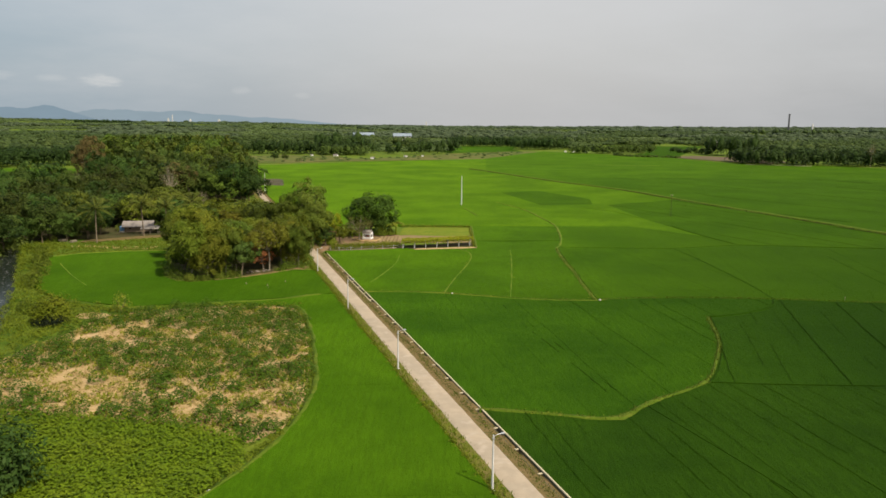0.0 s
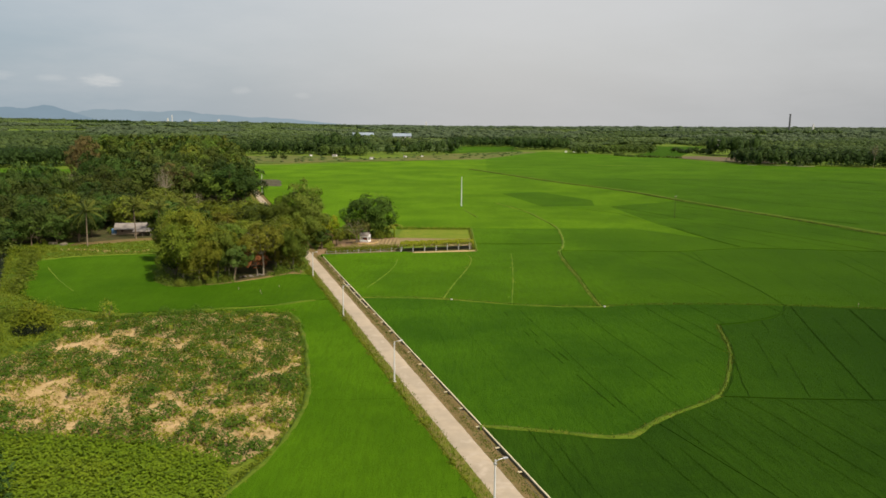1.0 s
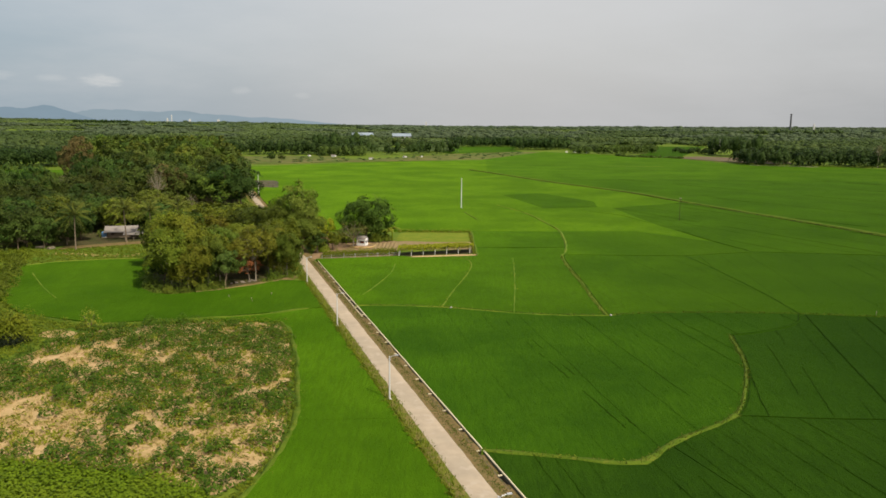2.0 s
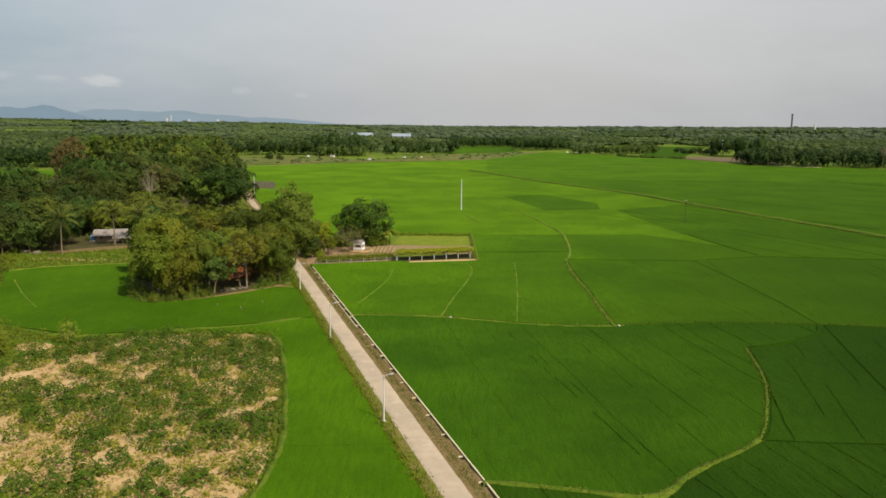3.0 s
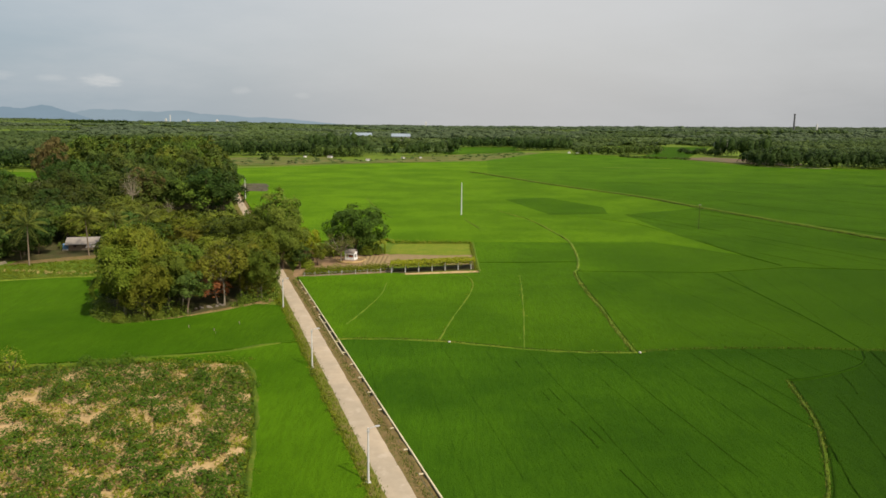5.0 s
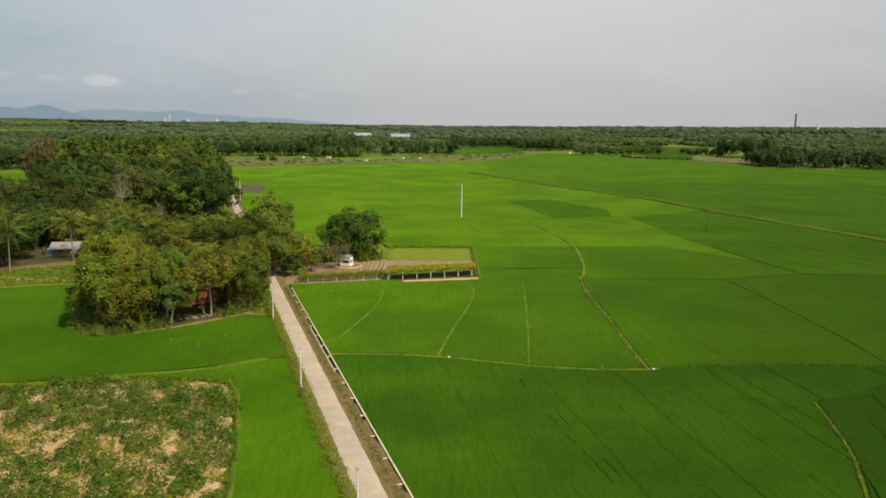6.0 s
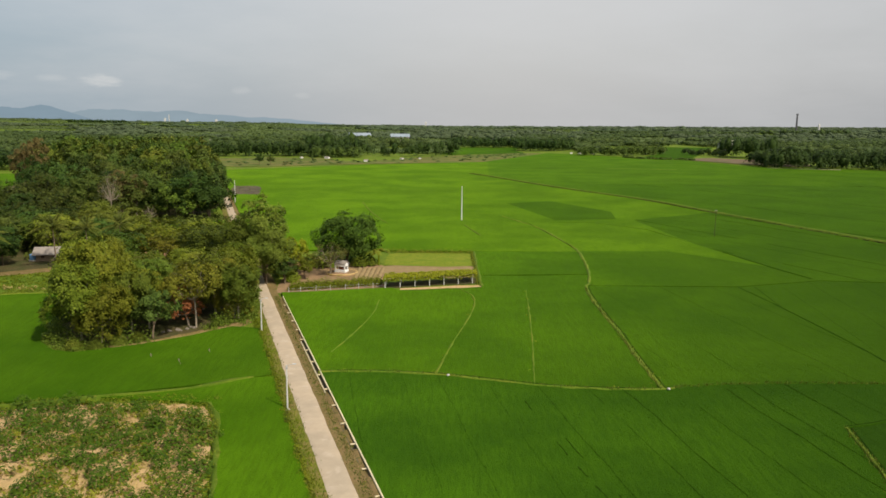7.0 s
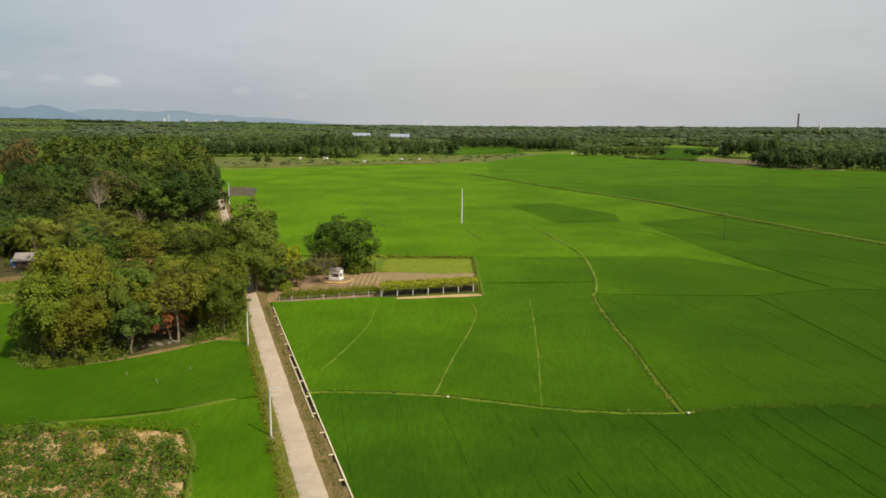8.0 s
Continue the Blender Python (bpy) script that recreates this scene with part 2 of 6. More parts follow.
LEAF_SCRUB = leafy("leaf_scrub", (0.165, 0.195, 0.015), (0.225, 0.24, 0.02), (0.38, 0.345, 0.045), 0.22, 0.35, gain=1.0)
LEAF_DRY = leafy("leaf_dry", (0.13, 0.108, 0.036), (0.20, 0.155, 0.052), (0.26, 0.195, 0.075), 0.4, gain=0.9)
LEAF_OLIVE = leafy("leaf_olive", (0.075, 0.085, 0.018), (0.13, 0.135, 0.028), (0.20, 0.155, 0.05), 0.25, gain=0.9)
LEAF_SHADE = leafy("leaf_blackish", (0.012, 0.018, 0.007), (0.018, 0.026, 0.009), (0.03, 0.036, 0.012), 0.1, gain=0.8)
LEAF_RED = leafy("leaf_red", (0.30, 0.10, 0.04), (0.48, 0.18, 0.07), (0.36, 0.22, 0.08), 0.4, gain=0.9)
LEAF_PALM = leafy("leaf_palm", (0.085, 0.108, 0.018), (0.145, 0.168, 0.026), (0.24, 0.225, 0.05), 0.26, gain=0.95)
# far greens greyed and lightened: the haze of distance is put into the leaves
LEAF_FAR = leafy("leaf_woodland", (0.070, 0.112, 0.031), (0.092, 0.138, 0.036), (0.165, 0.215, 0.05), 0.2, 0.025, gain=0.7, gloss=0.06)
LEAF_DISTANT_HAZE = leafy("leaf_distant", (0.094, 0.132, 0.062), (0.106, 0.145, 0.066), (0.145, 0.178, 0.074), 0.2, 0.006, gain=0.76, gloss=0.06)
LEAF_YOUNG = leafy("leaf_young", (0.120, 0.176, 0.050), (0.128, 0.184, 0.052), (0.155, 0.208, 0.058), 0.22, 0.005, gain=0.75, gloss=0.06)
LEAF_HEDGE = leafy("leaf_hedge", (0.085, 0.135, 0.026), (0.105, 0.158, 0.030), (0.14, 0.185, 0.036), 0.2, 0.05, gain=0.9, gloss=0.06)
LEAF_STRAW = leafy("leaf_straw", (0.42, 0.32, 0.10), (0.58, 0.44, 0.18), (0.36, 0.33, 0.06), 0.22, 0.3, gain=0.82)
LEAF_BANK = leafy("leaf_bank", (0.13, 0.175, 0.012), (0.185, 0.225, 0.015), (0.27, 0.275, 0.022), 0.2, 0.15, gain=0.8)
LEAF_BEAN = leafy("leaf_bean", (0.148, 0.226, 0.011), (0.175, 0.250, 0.012), (0.25, 0.295, 0.018), 0.22, 0.2, gain=0.82)
LEAF_CROP = leafy("leaf_crop", (0.135, 0.215, 0.012), (0.17, 0.255, 0.014), (0.24, 0.29, 0.02), 0.22, 0.12)
LEAF_CASSAVA = leafy("leaf_cassava", (0.060, 0.110, 0.010), (0.084, 0.136, 0.011), (0.150, 0.180, 0.016), 0.22, 0.3, gain=0.85)
LEAF_WEED = leafy("leaf_weed", (0.11, 0.15, 0.010), (0.17, 0.21, 0.014), (0.25, 0.24, 0.022), 0.22, 0.15, gain=1.0)
BLADE = leafy("rice_blade", (0.030, 0.070, 0.003), (0.045, 0.096, 0.004), (0.060, 0.115, 0.005), 0.3, 0.05, gain=1.0)
BLADE_FRESH = leafy("fresh_rice_blade", (0.052, 0.114, 0.003), (0.066, 0.132, 0.004), (0.082, 0.148, 0.005), 0.3, 0.05, gain=1.0)
STRAW = leafy("dry_blade", (0.13, 0.18, 0.02), (0.19, 0.215, 0.035), (0.11, 0.16, 0.015), 0.3, 0.3)


# ---- making meshes ----
def mesh_of(name, verts, quads, mat, smooth=False):
    verts, quads = np.asarray(verts, np.float32).reshape(-1, 3), np.asarray(quads, np.int32)
    me = bpy.data.meshes.new(name)
    n, k = quads.shape
    me.vertices.add(len(verts))
    me.vertices.foreach_set("co", verts.ravel())
    me.loops.add(n * k)
    me.loops.foreach_set("vertex_index", quads.ravel())
    me.polygons.add(n)
    me.polygons.foreach_set("loop_start", np.arange(0, n * k, k, dtype=np.int32))
    if smooth:
        me.polygons.foreach_set("use_smooth", np.ones(n, bool))
    me.update(calc_edges=True)
    me.materials.append(mat)
    return me


def under(ob, parent):
    ob.parent = parent
    return ob


def part(name, bm, mat, parent, label=""):
    me = bpy.data.meshes.new(name)
    bm.to_mesh(me)
    bm.free()
    me.materials.append(mat)
    ob = new(name, me)
    if parent:
        ob.parent = parent
    return tagged(ob, label)


def box(bm, lo, hi, bevel=0.0):
    m = Matrix.Translation([(a + b) / 2 for a, b in zip(lo, hi)]) @ Matrix.Diagonal([b - a for a, b in zip(lo, hi)] + [1])
    made = bmesh.ops.create_cube(bm, size=1, matrix=m)
    if bevel:
        edges = {e for v in made["verts"] for e in v.link_edges}
        bmesh.ops.bevel(bm, geom=list(edges), offset=bevel, segments=2, affect="EDGES")
    return bm


def boxes(*pairs, bevel=0.0):
    bm = bmesh.new()
    for lo, hi in pairs:
        box(bm, lo, hi, bevel)
    return bm


def tube(points, radii, sides=6):
    """A tapered limb along points: vertices and quads, with a closed tip."""
    points = [Vector(p) for p in points]
    verts, quads = [], []
    for i, (p, r) in enumerate(zip(points, radii)):
        along = (points[min(i + 1, len(points) - 1)] - points[max(i - 1, 0)]).normalized()
        side = along.cross(Vector((0.31, 0.87, 0.38))).normalized()
        other = along.cross(side)
        for k in range(sides):
            a = 2 * math.pi * k / sides
            verts.append(p + r * (math.cos(a) * side + math.sin(a) * other))
    for i in range(len(points) - 1):
        for k in range(sides):
            a, b = i * sides + k, i * sides + (k + 1) % sides
            quads.append((a, b, b + sides, a + sides))
    return np.array([tuple(v) for v in verts]), np.array(quads, np.int32)


def tube_bm(points, radii, sides=8):
    v, q = tube(points, radii, sides)
    bm = bmesh.new()
    made = [bm.verts.new(p) for p in v]
    for f in q:
        bm.faces.new([made[i] for i in f])
    bm.faces.new(made[-sides:])
    return bm


def joined(pieces):
    verts, quads, n = [], [], 0
    for v, q in pieces:
        verts.append(v), quads.append(q + n)
        n += len(v)
    return np.concatenate(verts), np.concatenate(quads)


def leaves(at, out, length, wide, rng, droop=0.0, wild=0.4, three=False):
    """Leaves at the points, lying roughly across the ways out: diamonds, or with three corners."""
    n = len(at)
    out = out + rng.normal(0, wild, (n, 3))
    out /= np.linalg.norm(out, axis=1, keepdims=True) + 1e-9
    a = np.cross(out, rng.normal(0, 1, (n, 3)))
    a /= np.linalg.norm(a, axis=1, keepdims=True) + 1e-9
    b = np.cross(out, a)
    ln = (length * rng.uniform(0.6, 1.3, n))[:, None]
    a, b = a * ln, b * ln * wide
    a[:, 2] -= droop * ln[:, 0]
    if three:
        v = np.stack([at - a * 0.42 - b * 0.5, at - a * 0.42 + b * 0.5, at + a * 0.6 - out * ln * 0.08], 1).reshape(-1, 3)
        return v, np.arange(3 * n, dtype=np.int32).reshape(-1, 3)
    v = np.stack([at - a * 0.5, at + b * 0.5, at + a * 0.5 - out * ln * 0.08, at - b * 0.5], 1).reshape(-1, 3)
    return v, np.arange(4 * n, dtype=np.int32).reshape(-1, 4)


def ball_ways(n, rng):
    d = rng.normal(0, 1, (n, 3))
    return d / np.linalg.norm(d, axis=1, keepdims=True)


def unit(d):
    return d / (np.linalg.norm(d, axis=-1, keepdims=True) + 1e-9)


def crown(rng, centre, radius, flat, lobes, count, leaf, wide=0.62, low=-0.75, tufts=9, lobe=(0.22, 0.42), spread=0.36):
    """Leaves in tufts on the outer side of uneven lobes round a centre, with some inside; also where the lobes sit."""
    centre, squash = np.array(centre), np.array([1, 1, flat])
    k = np.arange(lobes) + 0.5
    z = 1 - (1 - low) * k / lobes
    a = 2.39996 * k + rng.uniform(0, 6.28)
    ways = np.stack([np.sqrt(1 - z * z) * np.cos(a), np.sqrt(1 - z * z) * np.sin(a), z], 1) + rng.normal(0, 0.17, (lobes, 3))
    ways = unit(ways)
    spots = [(centre + d * radius * rng.uniform(0.52, 0.88) * squash, radius * rng.uniform(*lobe), d) for d in ways]
    rng.shuffle(spots)
    size = np.array([s[1] ** 2 for s in spots])
    share = (0.84 * count * size / size.sum()).astype(int)
    at, out = [], []
    for (c, r, d), n in zip(spots, share):
        t = unit(ball_ways(tufts, rng) + 0.75 * d + np.array([0, 0, 0.35]))
        mid = c + t * r * rng.uniform(0.65, 1.0, (tufts, 1)) * np.array([1.1, 1.1, 0.8])
        pick = rng.integers(0, tufts, n)
        off = rng.normal(0, 1, (n, 3))
        off -= t[pick] * (off * t[pick]).sum(1, keepdims=True) * 0.7
        at.append(mid[pick] + off * r * spread * rng.uniform(0.4, 1.1, (n, 1)))
        out.append(t[pick] + np.array([0, 0, 0.55]))
    n = count - int(share.sum())
    d = ball_ways(n, rng)
    at.append(centre + d * squash * radius * rng.uniform(0.25, 0.8, (n, 1)))
    out.append(d + np.array([0, 0, 0.5]))
    return leaves(np.concatenate(at), np.concatenate(out), leaf, wide, rng, 0.1, 0.33, True), [s[:2] for s in spots]


def tree_data(name, seed, height, radius, flat, lobes, count, leaf, mat, bark=BARK, trunk=0.22, bare=0.35, lean=0.3, limbs=7, tufts=9, low=-0.75, lobe=(0.22, 0.42), spread=0.36):
    """Meshes of a trunk with limbs and of a crown, and both as one thing at the origin."""
    rng = np.random.default_rng(seed)
    top = height - radius * flat * 1.1
    (cv, cq), spots = crown(rng, (lean, 0, top), radius, flat, lobes, count, leaf, tufts=tufts, low=low, lobe=lobe, spread=spread)
    over = float(np.percentile(cv[:, 2], 99.5)) - height
    cv[:, 2] -= over
    spots = [(c - np.array([0, 0, over]), r) for c, r in spots]
    bend = rng.normal(0, 0.15, 2)
    fork = Vector((lean * 0.5 + bend[0], bend[1], height * bare))
    pieces = [tube([(0, 0, -0.3), (bend[0] * 0.5, bend[1] * 0.5, height * bare * 0.5), fork], [trunk * 1.25, trunk, trunk * 0.85], 8)]
    for c, r in spots[:limbs]:
        end = Vector(c)
        mid = fork.lerp(end, 0.5) + Vector((0, 0, -0.06 * height * rng.uniform(0, 1)))
        pieces.append(tube([fork, mid, end], [trunk * 0.6, trunk * 0.35, trunk * 0.1], 5))
        if limbs > 10:
            for twig in ball_ways(3, rng):
                pieces.append(tube([mid.lerp(end, 0.55), end + Vector(twig * r * 1.3)], [trunk * 0.16, trunk * 0.05], 4))
    tv, tq = joined(pieces)
    return mesh_of("trunk", tv, tq, bark, True), mesh_of("crown", cv, cq, mat)


def tree_thing(name, data, label, category="tree", group=""):
    root = new(name)
    tagged(root, label, category, group)
    under(new("trunk", data[0]), root)
    under(new("crown", data[1]), root)
    return root


def stand(x, y, z=0.0, turn=0.0, size=1.0, tall=1.0):
    return pose(x, y, z, 0, 0, turn) @ Matrix.Diagonal((size, size, size * tall, 1))


def inside(poly, x, y):
    """Which of the points lie in a polygon of the plan."""
    x, y = np.asarray(x), np.asarray(y)
    hit = np.zeros(x.shape, bool)
    for (ax, ay), (bx, by) in zip(poly, poly[1:] + poly[:1]):
        if ay != by:
            hit ^= ((ay > y) != (by > y)) & (x < (bx - ax) * (y - ay) / (by - ay) + ax)
    return hit


def smooth_line(points, step=1.5):
    """A curve through the points of a plan line, in even steps."""
    p = np.array(points, float)
    ext = np.vstack([2 * p[0] - p[1], p, 2 * p[-1] - p[-2]])
    out = []
    for i in range(1, len(ext) - 2):
        a, b, c, d = ext[i - 1 : i + 3]
        n = max(1, int(np.linalg.norm(c - b) / step))
        for t in np.arange(n) / n:
            out.append(0.5 * (2 * b + (c - a) * t + (2 * a - 5 * b + 4 * c - d) * t**2 + (3 * b - a - 3 * c + d) * t**3))
    out.append(p[-1])
    return [tuple(q) for q in out]


def strip(points, offsets, heights, wobble=0.0, seed=0):
    """A band along a plan line, with a profile of sideways offsets and heights; its edges wander by wobble."""
    rng = np.random.default_rng(seed)
    p = np.array(points, float)
    d = np.gradient(p, axis=0)
    d /= np.linalg.norm(d, axis=1, keepdims=True)
    right = np.stack([d[:, 1], -d[:, 0]], 1)
    k = len(offsets)
    w = rng.normal(0, wobble, (len(p), k)) if wobble else np.zeros((len(p), k))
    v = []
    for j, (o, h) in enumerate(zip(offsets, heights)):
        xy = p + right * (o + w[:, j])[:, None]
        v.append(np.c_[xy, np.full(len(p), h) + (rng.normal(0, wobble * 0.15, len(p)) if wobble else 0)])
    v = np.stack(v, 1).reshape(-1, 3)
    i = np.arange(len(p) - 1)[:, None] * k + np.arange(k - 1)[None]
    i = i.ravel()
    return v, np.stack([i, i + 1, i + 1 + k, i + k], 1)


# ---- the road's line: straight, 18 degrees to the left of straight ahead ----
ROAD_TURN = 18.0
ALONG = np.array([-math.sin(radians(ROAD_TURN)), math.cos(radians(ROAD_TURN))])
ACROSS = np.array([ALONG[1], -ALONG[0]])
ROAD_FOOT = np.array([28.6, 0.0])


def by_road(u, y):
    """The plan point at u metres to the right of the road's middle, at that y."""
    v = (y - u * ACROSS[1]) / ALONG[1]
    return tuple(ROAD_FOOT + u * ACROSS + v * ALONG)


from mathutils import geometry

# ---- ground ----
def rise(x, y):
    """The lie of the land: flat paddies, a river bed on the left, low hills far off."""
    x, y = np.asarray(x, float), np.asarray(y, float)
    r = x / np.maximum(y, 300.0)
    far = np.clip((y - 900) / 2600, 0, 1)
    far = far * far * (3 - 2 * far)
    hills = far * (6 + 22 * np.clip(-r / 0.6, 0, 1.2) ** 0.8 + 9 * np.clip(r / 0.5, 0, 1.2))
    bank = (-0.893 * (x + 84) - 0.45 * (y - 146)) * np.where(y < 230, 1.0, 0.0)  # metres left of the river's right bank
    dip = np.clip(bank / 4, 0, 1) * np.clip((34 - bank) / 6, 0, 1) * np.clip((205 - y) / 20, 0, 1)
    return hills - 1.6 * dip


def graded(marks):
    out = []
    for (a, step), (b, _) in zip(marks, marks[1:]):
        out += list(np.arange(a, b, step))
    return np.array(out + [marks[-1][0]])


gx = graded([(-4800, 300), (-1800, 100), (-600, 25), (-160, 4), (-40, 8), (120, 20), (600, 100), (1800, 300), (4800, 1)])
gy = graded([(-1500, 250), (-200, 40), (40, 4), (240, 10), (600, 40), (1200, 100), (4700, 1)])
X, Y = np.meshgrid(gx, gy)
v = np.c_[X.ravel(), Y.ravel(), rise(X, Y).ravel()]
i = (np.arange(len(gy) - 1)[:, None] * len(gx) + np.arange(len(gx) - 1)[None]).ravel()
ground = new("ground", mesh_of("ground", v, np.stack([i, i + 1, i + 1 + len(gx), i + len(gx)], 1), GRASS, True))
tagged(ground, "wide flat farmland ground with wild grass and weeds", "ground", kind="structure")

# river at the left edge
water_mat, g, b = material("river_water", 0.12)
b.inputs["Base Color"].default_value = rgb(0.035, 0.045, 0.035)
ripple = g.noise(g.place(), 1.2, 4.0, 0.7)
# pale sparkle on the ripples is painted into the base colour
g.put(b.inputs["Base Color"], g.mix(g.ramp(ripple, 0.58, 0.68), rgb(0.018, 0.024, 0.016), rgb(0.22, 0.22, 0.19)))
bump(g, b, ripple, 0.4, 0.1)
bm = bmesh.new()
bm.faces.new([bm.verts.new((x, y, -0.55)) for x, y in ((-62, 90), (-72, 120), (-86, 148), (-104, 182), (-112, 205), (-150, 200), (-120, 150), (-98, 100), (-92, 90))])
river = part("river", bm, water_mat, None)
tagged(river, "dark slow river with painted pale ripple sparkle", "river", kind="structure")


# ---- fields ----
def slab(bm, poly, low, top):
    """A standing crop on a polygon: a top and its sides."""
    poly = [p for k, p in enumerate(poly) if math.dist(p, poly[k - 1]) > 0.02]
    if len(poly) < 3:
        return
    n = len(poly)
    p, _, tris, *_ = geometry.delaunay_2d_cdt([Vector(q) for q in poly], [(k, (k + 1) % n) for k in range(n)], [list(range(n))], 1, 1e-4)
    up = [bm.verts.new((q.x, q.y, top)) for q in p]
    for t in tris:
        bm.faces.new([up[k] for k in t])
    rim = [bm.verts.new((x, y, top)) for x, y in poly]
    down = [bm.verts.new((x, y, low)) for x, y in poly]
    for k in range(n):
        bm.faces.new((rim[k], down[k], down[(k + 1) % n], rim[(k + 1) % n]))


def rows_in(poly, way, every, seed, bold, top):
    """Wandering, broken ridges of taller leaves along way (degrees left of +y) on a polygon of rice."""
    rng = np.random.default_rng(seed)
    a = radians(way)
    n, d = np.array([math.cos(a), math.sin(a)]), np.array([-math.sin(a), math.cos(a)])
    p = np.array(poly)
    across, along_way = p @ n, p @ d
    pieces, at = [], across.min() + every * rng.uniform(0.3, 0.9)
    while at < across.max():
        t = np.arange(along_way.min(), along_way.max(), 0.6)
        off = np.array([0.35 * noise.noise((k * 0.08, at, 1.5)) + 0.1 * noise.noise((k * 0.5, at, 7.5)) for k in t])
        line = (at + off)[:, None] * n + t[:, None] * d
        here = inside(poly, line[:, 0], line[:, 1]) & np.array([noise.noise((k * 0.06, at * 1.7, 4.0)) > -0.28 for k in t])
        size = bold * rng.uniform(0.5, 1.2)
        run = []
        for k in range(len(t) + 1):
            if k < len(t) and here[k]:
                run.append(tuple(line[k]))
            else:
                if len(run) > 6:
                    pieces.append(strip(run, [-0.16 * size, 0, 0.16 * size], [top - 0.1, top + 0.15 * size, top - 0.1], 0.03, k))
                run = []
        at += every * rng.uniform(0.55, 1.5)
    return joined(pieces)


def field(label, poly, mat, top=0.45, tracks=None):
    bm = bmesh.new()
    slab(bm, poly, -0.05, top)
    bmesh.ops.recalc_face_normals(bm, faces=bm.faces)
    bmesh.ops.reverse_faces(bm, faces=[f for f in bm.faces if f.normal.z < -0.5])
    ob = part("rice_field", bm, mat, None)
    tagged(ob, label, "rice field", "rice fields", "stuff")
    if tracks:
        ridges = under(new("crop_ridges", mesh_of("crop_ridges", *rows_in(poly, *tracks, top), RICE_TRACK_SHADE)), ob)
        tagged(ridges, "broken dark lines of taller rice", kind="stuff")
    return ob


def c3(points, step=2.0):
    return smooth_line(points, step)


DIKE_A = c3([(4.6, 83.6), (10.4, 82.7), (16, 81.4), (20.5, 81.3), (25.4, 86.3), (34.4, 93.6), (40.1, 105), (43.3, 113.7), (46.3, 127)])
DIKE_A2 = c3([(46.3, 127), (52.6, 129.2), (60.3, 134.4), (64.0, 141)])
DIKE_B = c3([(34.4, 93.5), (45, 92.8), (58, 92.6), (75, 92.6), (98, 92)])
DIKE_C = c3([(-15.3, 144.6), (-8, 144.8), (0.5, 143.9), (8, 141.8), (15.5, 139.6), (24, 138.7), (29, 139), (38, 140.8), (52, 141.5), (64, 141), (80, 139.2), (110, 136)])
DIKE_D = c3([(29.2, 139.2), (29.3, 153), (29.8, 166), (29.8, 180), (30.6, 198), (32.5, 204), (35.5, 224), (37, 246), (35.2, 263), (32, 287), (22.7, 317)])
DIKE_E = c3([(13.2, 140.4), (14.5, 153), (16, 169), (18.1, 195.5)])
DIKE_F = c3([(0.4, 144), (2.7, 157.4), (5.5, 171.8), (7.2, 183), (7, 191), (4, 197)])
DIKE_G = c3([(-14.9, 153.3), (-13, 162.3), (-11, 174.7), (-10.6, 186)])
DIKE_H = c3([(64, 141), (64.6, 155), (64.2, 172), (63.5, 187), (62.5, 200)])
NEAR, CANAL_U = -60.0, 3.25


def by_canal(a, b):
    return [by_road(CANAL_U, y) for y in np.linspace(a, b, 6)]


upper_c = [p for p in DIKE_C if p[0] <= 64.1]
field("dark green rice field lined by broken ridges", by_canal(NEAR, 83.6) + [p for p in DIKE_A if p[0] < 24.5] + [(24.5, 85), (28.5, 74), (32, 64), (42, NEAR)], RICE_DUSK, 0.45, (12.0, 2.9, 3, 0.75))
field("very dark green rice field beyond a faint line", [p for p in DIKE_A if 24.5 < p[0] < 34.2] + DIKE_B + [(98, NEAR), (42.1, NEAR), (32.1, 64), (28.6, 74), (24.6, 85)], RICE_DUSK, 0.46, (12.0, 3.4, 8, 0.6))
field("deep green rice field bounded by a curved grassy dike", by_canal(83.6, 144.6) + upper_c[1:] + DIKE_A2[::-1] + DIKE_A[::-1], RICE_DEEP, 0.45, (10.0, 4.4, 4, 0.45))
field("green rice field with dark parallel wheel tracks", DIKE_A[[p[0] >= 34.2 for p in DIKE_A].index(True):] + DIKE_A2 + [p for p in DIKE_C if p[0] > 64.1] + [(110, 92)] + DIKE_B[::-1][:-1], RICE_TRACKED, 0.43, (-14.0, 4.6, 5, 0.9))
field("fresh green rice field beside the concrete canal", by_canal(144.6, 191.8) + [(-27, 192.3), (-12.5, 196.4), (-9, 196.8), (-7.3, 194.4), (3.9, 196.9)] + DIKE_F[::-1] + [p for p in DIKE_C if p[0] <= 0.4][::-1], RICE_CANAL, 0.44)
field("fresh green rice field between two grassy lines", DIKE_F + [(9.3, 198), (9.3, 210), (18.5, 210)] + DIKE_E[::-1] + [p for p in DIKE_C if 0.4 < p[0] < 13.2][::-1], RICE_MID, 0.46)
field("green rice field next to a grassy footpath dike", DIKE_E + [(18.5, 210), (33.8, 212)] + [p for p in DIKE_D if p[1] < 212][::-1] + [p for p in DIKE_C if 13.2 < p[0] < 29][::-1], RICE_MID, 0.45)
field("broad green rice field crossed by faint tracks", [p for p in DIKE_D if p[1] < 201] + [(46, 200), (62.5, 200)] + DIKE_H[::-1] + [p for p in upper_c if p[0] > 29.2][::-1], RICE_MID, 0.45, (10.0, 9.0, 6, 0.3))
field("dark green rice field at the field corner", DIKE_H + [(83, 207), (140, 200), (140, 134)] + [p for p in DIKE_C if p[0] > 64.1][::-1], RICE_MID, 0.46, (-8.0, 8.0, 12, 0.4))
